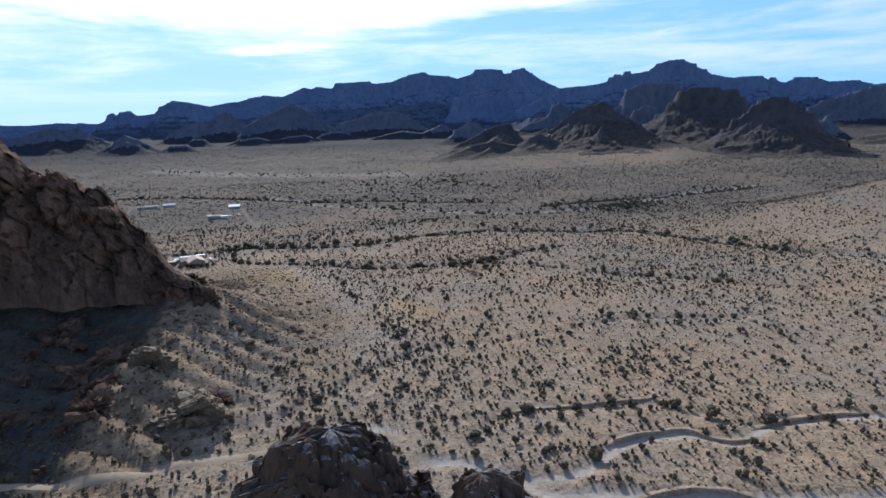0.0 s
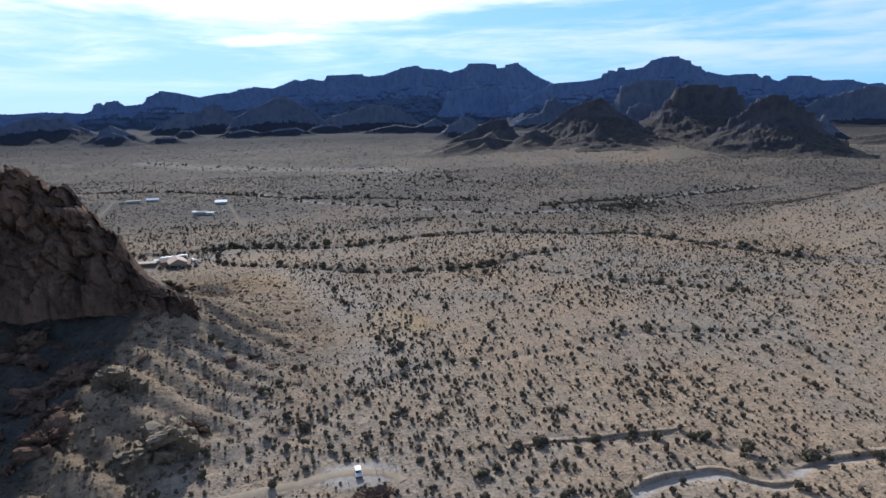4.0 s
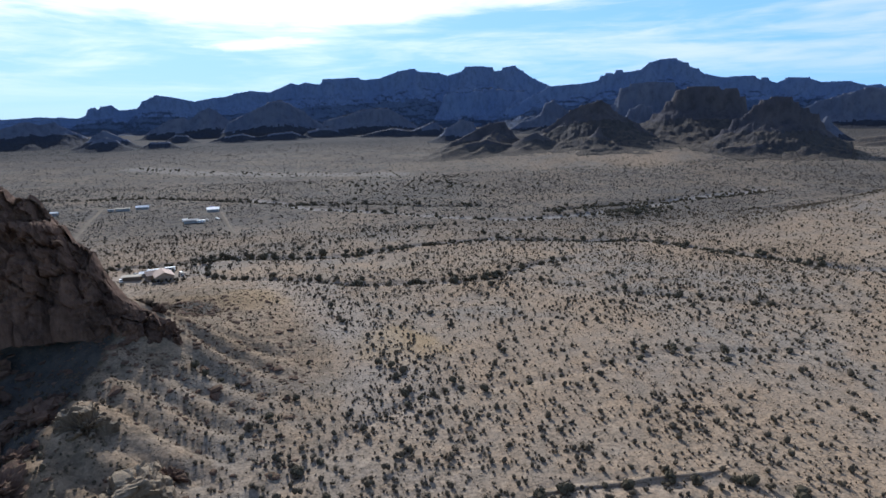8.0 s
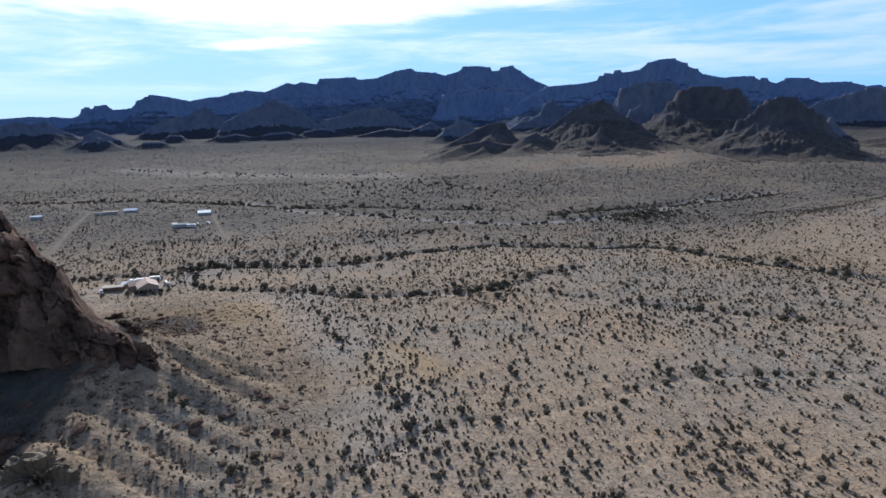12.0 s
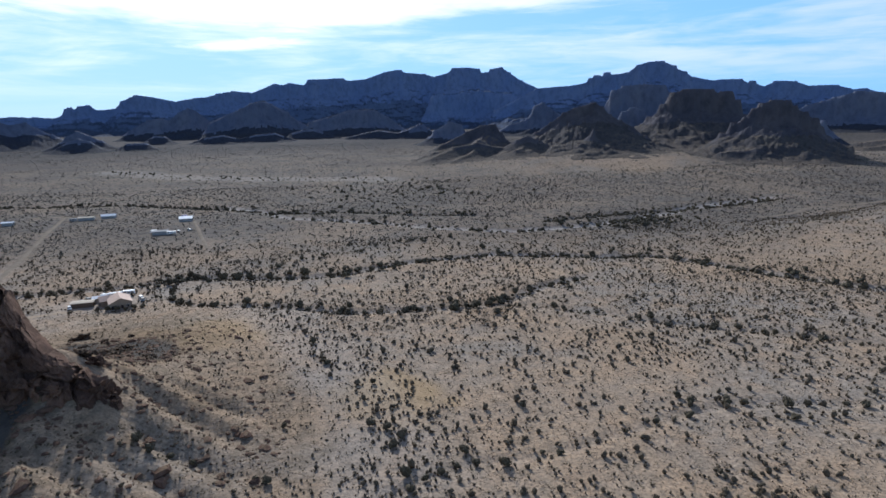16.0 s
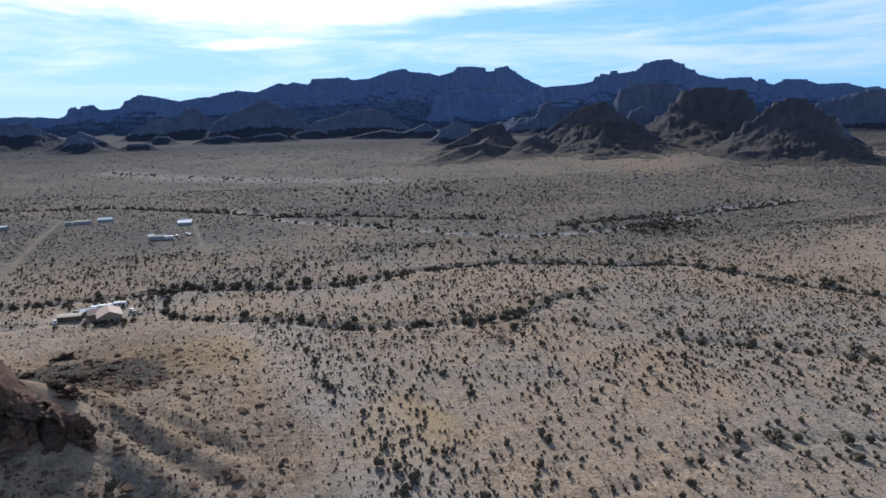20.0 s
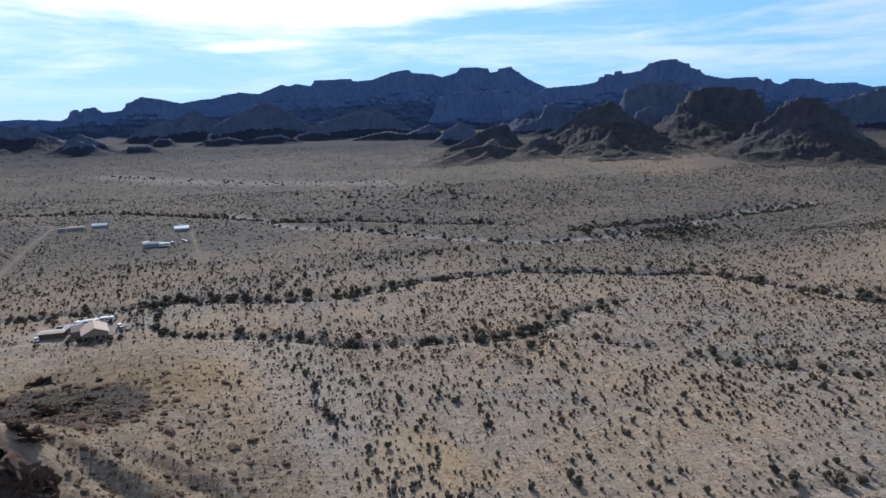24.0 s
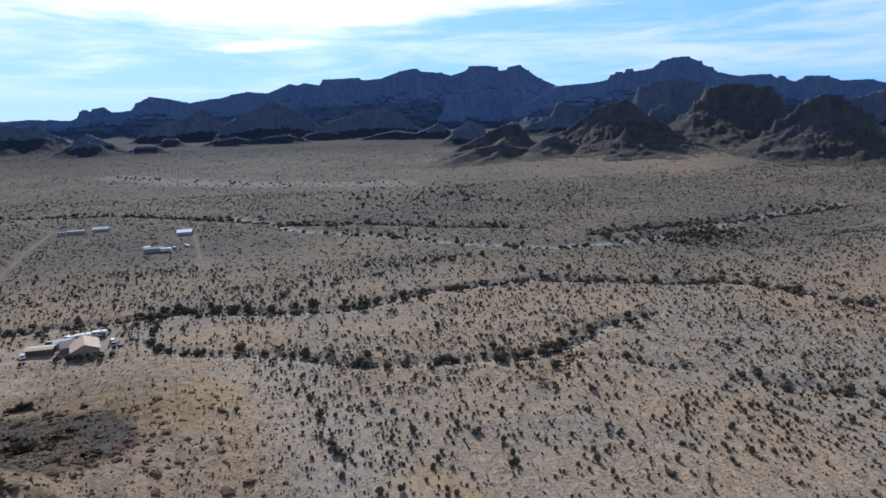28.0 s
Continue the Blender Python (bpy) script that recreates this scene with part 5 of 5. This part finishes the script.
def prism(profile, y0, y1):
    """A closed profile in x and z drawn out along y."""
    bm = bmesh.new()
    a, b = [bm.verts.new((x, y0, z)) for x, z in profile], [bm.verts.new((x, y1, z)) for x, z in profile]
    bm.faces.new(a), bm.faces.new(b[::-1])
    for k in range(len(a)):
        bm.faces.new((a[k], b[k], b[(k + 1) % len(a)], a[(k + 1) % len(a)]))
    bmesh.ops.recalc_face_normals(bm, faces=bm.faces[:])
    return bm


def seat_on_ground(ob, x, y, turn, w=4.0, d=4.0):
    """Stands a thing on the lowest ground under it."""
    z = min(float(ground_z(x + i * w / 2, y + j * d / 2)) for i in (-1, 0, 1) for j in (-1, 0, 1))
    ob.matrix_world = pose(x, y, z, 0, 0, turn)
    return ob


def building(name, x, y, turn, w, d, h, rise, wall_mat, roof_mat, label, category, doors=((0.0, 1.0, 2.05),), windows=(-0.3, 0.3), eaves=0.5):
    """A gabled building, its gable towards -y: walls, two roof slopes, doors and windows with frame and pane."""
    ob = tagged(new(name), label, category)
    t = 0.2
    part("wall", prism([(-w / 2, -1.0), (w / 2, -1.0), (w / 2, h), (0, h + rise), (-w / 2, h)], -d / 2, -d / 2 + t), wall_mat, ob)
    part("wall", prism([(-w / 2, -1.0), (w / 2, -1.0), (w / 2, h), (0, h + rise), (-w / 2, h)], d / 2 - t, d / 2), wall_mat, ob)
    for s in (-1, 1):
        part("wall", box(s * (w / 2 - t / 2), 0, h / 2 - 0.5, t, d - 2 * t, h + 1.0), wall_mat, ob)
        ex, slope = w / 2 + eaves, rise / (w / 2)
        low = h - eaves * slope
        part("roof", prism([(0, h + rise + 0.03), (s * ex, low + 0.03), (s * ex, low + 0.21), (0, h + rise + 0.24)], -d / 2 - eaves, d / 2 + eaves), roof_mat, ob)
    for cx, dw, dh in doors:
        part("door", box(cx * w, -d / 2 - 0.03, dh / 2, dw, 0.06, dh, 0.01), M_DARK, ob)
    for cx in windows:
        win = part("window", box(cx * w, -d / 2 - 0.03, 1.5, 1.3, 0.08, 1.1), M_WHITE, ob)
        part("pane", box(cx * w, -d / 2 - 0.075, 1.5, 1.1, 0.02, 0.9), M_GLASS, win)
    return seat_on_ground(ob, x, y, turn, w, d)


def wheel(parent, x, y, r, w=0.22):
    for bit, rr, ww, mat in (("tyre", r, w, M_RUBBER), ("rim", r * 0.58, w + 0.02, M_STEEL)):
        bm = bmesh.new()
        bmesh.ops.create_cone(bm, cap_ends=True, segments=18, radius1=rr, radius2=rr, depth=ww, matrix=Matrix.Translation((x, y, r)) @ pose(0, 0, 0, 0, 90, 0))
        if bit == "tyre":
            bmesh.ops.bevel(bm, geom=[e for e in bm.edges if abs(e.verts[0].co.x - e.verts[1].co.x) < 0.01], offset=0.03, segments=2, affect="EDGES")
            hub = part("wheel", bm, mat, parent)
        else:
            part(bit, bm, mat, hub, "dull steel rim")


def jeep(x, y, turn, body_mat, top_mat, label, long=4.2, wide=1.75, tall=1.85):
    """A small off-road car: tub with bonnet, cabin with glass, bumpers, lamps and wheels."""
    ob = tagged(new("off_road_car"), label, "car")
    hl = long / 2
    tub = bmesh.new()
    prof = [(-hl, 0.45), (-hl, 1.0), (-hl + 1.25, 1.08), (hl, 1.08), (hl, 0.45)]
    a = [tub.verts.new((-wide / 2, py, pz)) for py, pz in prof]
    b = [tub.verts.new((wide / 2, py, pz)) for py, pz in prof]
    tub.faces.new(a), tub.faces.new(b[::-1])
    for k in range(5):
        tub.faces.new((a[k], b[k], b[(k + 1) % 5], a[(k + 1) % 5]))
    bmesh.ops.recalc_face_normals(tub, faces=tub.faces[:])
    bmesh.ops.bevel(tub, geom=tub.edges[:], offset=0.05, segments=2, affect="EDGES")
    part("body", tub, body_mat, ob)
    cab = bmesh.new()
    bmesh.ops.create_cube(cab, size=1, matrix=Matrix.Translation((0, 0.45, 1.38)) @ Matrix.Diagonal((wide - 0.1, long - 1.7, 0.6, 1)))
    for v in cab.verts:
        if v.co.z > 1.4:
            v.co.x *= 0.9
            v.co.y = 0.45 + (v.co.y - 0.45) * 0.9
    part("cabin_glass", cab, M_GLASS, ob)
    part("roof", box(0, 0.45, 1.73, wide - 0.2, long - 1.85, 0.1, 0.03), top_mat, ob, "white hard top")
    for s in (-1, 1):
        for py in (-hl + 0.7, hl - 0.75):
            wheel(ob, s * (wide / 2 - 0.08), py, 0.38)
            part("mudguard", box(s * (wide / 2 - 0.02), py, 0.86, 0.26, 0.95, 0.08, 0.02), M_DARK, ob)
        part("headlight", box(s * 0.55, -hl - 0.01, 0.82, 0.2, 0.06, 0.2, 0.03), M_WHITE, ob)
        part("tail_light", box(s * 0.7, hl + 0.01, 0.85, 0.14, 0.05, 0.22, 0.02), M_TILE, ob)
    for py in (-hl - 0.1, hl + 0.1):
        part("bumper", box(0, py, 0.55, wide, 0.16, 0.18, 0.03), M_DARK, ob)
    part("windscreen_frame", box(0, -hl + 1.28, 1.4, wide - 0.06, 0.05, 0.08, 0.01), body_mat, ob)
    return seat_on_ground(ob, x, y, turn, 1, 2)


def trailer(x, y, turn, long, mat, label, name="camper_trailer"):
    """A camper or caravan: rounded body, window band, door, drawbar and wheels."""
    ob = tagged(new(name), label, "trailer")
    part("body", box(0, 0, 1.75, long, 2.4, 2.3, 0.18), mat, ob)
    part("roof_vent", box(long * 0.15, 0, 2.98, 0.5, 0.5, 0.16, 0.03), M_GREY, ob)
    for k in (-0.3, 0.05):
        win = part("window", box(long * k, -1.22, 2.0, 1.2, 0.05, 0.6, 0.02), M_DARK, ob)
        part("pane", box(long * k, -1.255, 2.0, 1.08, 0.02, 0.5), M_GLASS, win)
    part("door", box(long * 0.33, -1.22, 1.6, 0.7, 0.05, 1.8, 0.02), M_GREY, ob)
    part("drawbar", box(-long / 2 - 0.6, 0, 0.55, 1.3, 0.12, 0.12), M_DARK, ob)
    for s in (-1, 1):
        for k in (-0.35, 0.35):
            bm = bmesh.new()
            bmesh.ops.create_cone(bm, cap_ends=True, segments=16, radius1=0.36, radius2=0.36, depth=0.22, matrix=Matrix.Translation((k * 1.1, s * 1.1, 0.36)) @ pose(0, 0, 0, 90, 0, 0))
            part("wheel", bm, M_RUBBER, ob)
    return seat_on_ground(ob, x, y, turn, 2, 2)


# the house and its yard
building("house", -116, 400, 24, 10.0, 12.5, 3.4, 2.3, M_STUCCO, M_TILE, "tan stucco house with faded pinkish gable roof", "house", doors=((0.05, 1.1, 2.1), (-0.32, 2.4, 2.2)), windows=(0.3,))
building("house_wing", -122.5, 405, 114, 8.0, 9.0, 3.0, 1.6, M_STUCCO, M_TILE, "low tan wing beside the house", "house", windows=(-0.25, 0.25))
building("long_shed", -134.5, 403, 96, 4.5, 10.0, 2.5, 0.35, M_WOOD, M_TAN_ROOF, "long low shed with tan sheet roof", "shed", windows=())
building("carport", -129.5, 411, 100, 4.0, 6.0, 2.4, 0.6, M_GREY, M_WHITE_ROOF, "small white-roofed carport behind the house", "shed", windows=())
trailer(-124, 417, 14, 6.5, M_WHITE, "white camper trailer parked behind the house")
trailer(-118, 419.5, 6, 6.0, M_WHITE, "white camper trailer parked behind the house")
trailer(-128.5, 415.5, -20, 4.0, M_WHITE, "short white trailer in the yard")
jeep(-108.5, 409, 40, M_WHITE, M_WHITE, "white car parked beside the house")
jeep(-106.5, 405, 10, M_GREY, M_DARK, "grey car parked beside the house")
jeep(-135.5, 413, 80, M_DARK, M_GREY, "dark pickup parked near the long shed")
jeep(-139, 398, 20, M_WHITE, M_WHITE, "small white car at the edge of the yard")

# the sheds farther up the valley
building("metal_shed", -144.5, 659, 96, 9.0, 11.0, 2.7, 1.5, M_GREY, M_WHITE_ROOF, "shed with a bright white metal roof", "shed", doors=((0.0, 3.0, 3.0),), windows=())
part_tarp = tagged(new("tarpaulin_stack"), "stack of goods under a blue tarpaulin", "tarpaulin")
part("tarpaulin", box(0, 0, 1.6, 4.5, 3.5, 3.2, 0.3), M_BLUE, part_tarp)
seat_on_ground(part_tarp, -149, 672, 0)
building("mobile_home", -151, 600, 100, 4.5, 12.0, 2.9, 0.7, M_GREY, M_GREY, "grey mobile home with a pale roof", "house", windows=(-0.2, 0.2))
trailer(-142, 598, 8, 7.0, M_WHITE, "white trailer beside the mobile home")
trailer(-158, 607, 30, 5.0, M_WHITE, "small white trailer near the mobile home")
jeep(-131, 612, 60, M_WHITE, M_WHITE, "white car standing alone in the brush")
jeep(-138, 605, 20, M_DARK, M_WHITE, "dark car with white top near the trailer")
building("metal_shed", -223, 694, 96, 6.5, 12.0, 2.4, 1.3, M_GREY, M_WHITE_ROOF, "long shed with a white metal roof", "shed", windows=())
building("mobile_home", -239, 684, 98, 4.5, 13.0, 2.8, 0.6, M_GREY, M_TAN_ROOF, "weathered mobile home with a tan roof", "house", windows=(-0.2, 0.2))
trailer(-249, 680, 10, 6.0, M_GREY, "weathered trailer beside the mobile home")
building("metal_shed", -300, 672, 96, 5.0, 9.0, 2.8, 0.7, M_GREY, M_WHITE_ROOF, "small far shed with a pale roof", "shed", windows=())

# the car at the end of the track, and the wire pen beside it
jeep(-4.0, 163.0, 8, M_WHITE, M_WHITE, "white off-road car parked at the end of the track")
pen = tagged(new("wire_pen"), "square pen of wire mesh on steel posts", "pen")
PX, PY, PW, PD = 1.2, 165.0, 5.4, 5.0


def rod(a, b, r):
    bm = bmesh.new()
    a, b = Vector(a), Vector(b)
    m = Matrix.Translation((a + b) / 2) @ (b - a).to_track_quat("Z", "Y").to_matrix().to_4x4()
    bmesh.ops.create_cone(bm, cap_ends=True, segments=6, radius1=r, radius2=r, depth=(b - a).length, matrix=m)
    return bm


corners = [(-PW / 2, -PD / 2), (PW / 2, -PD / 2), (PW / 2, PD / 2), (-PW / 2, PD / 2)]
for k in range(4):
    (ax, ay), (bx, by) = corners[k], corners[(k + 1) % 4]
    for j in range(3):
        t = j / 3
        part("post", rod((ax + (bx - ax) * t, ay + (by - ay) * t, -0.3), (ax + (bx - ax) * t, ay + (by - ay) * t, 1.7), 0.05), M_STEEL, pen)
    for z in (0.25, 0.6, 0.95, 1.3, 1.65):
        part("wire", rod((ax, ay, z), (bx, by, z), 0.025), M_STEEL, pen)
seat_on_ground(pen, PX + 2.0, PY, 6)
# wooden fence round the yard of the house
fence = tagged(new("yard_fence"), "sagging post-and-wire fence round the yard", "fence")
run = [(-160, 396), (-145, 389), (-126, 385), (-104, 391), (-97, 404)]
for (ax, ay), (bx, by) in zip(run[:-1], run[1:]):
    steps = max(2, int(math.hypot(bx - ax, by - ay) / 4))
    for j in range(steps):
        x, y = ax + (bx - ax) * j / steps, ay + (by - ay) * j / steps
        x2, y2 = ax + (bx - ax) * (j + 1) / steps, ay + (by - ay) * (j + 1) / steps
        z, z2 = float(ground_z(x, y)), float(ground_z(x2, y2))
        part("post", rod((x, y, z - 0.3), (x, y, z + 1.25), 0.07), M_WOOD, fence)
        for up in (0.6, 1.1):
            part("wire", rod((x, y, z + up), (x2, y2, z2 + up), 0.02), M_STEEL, fence)
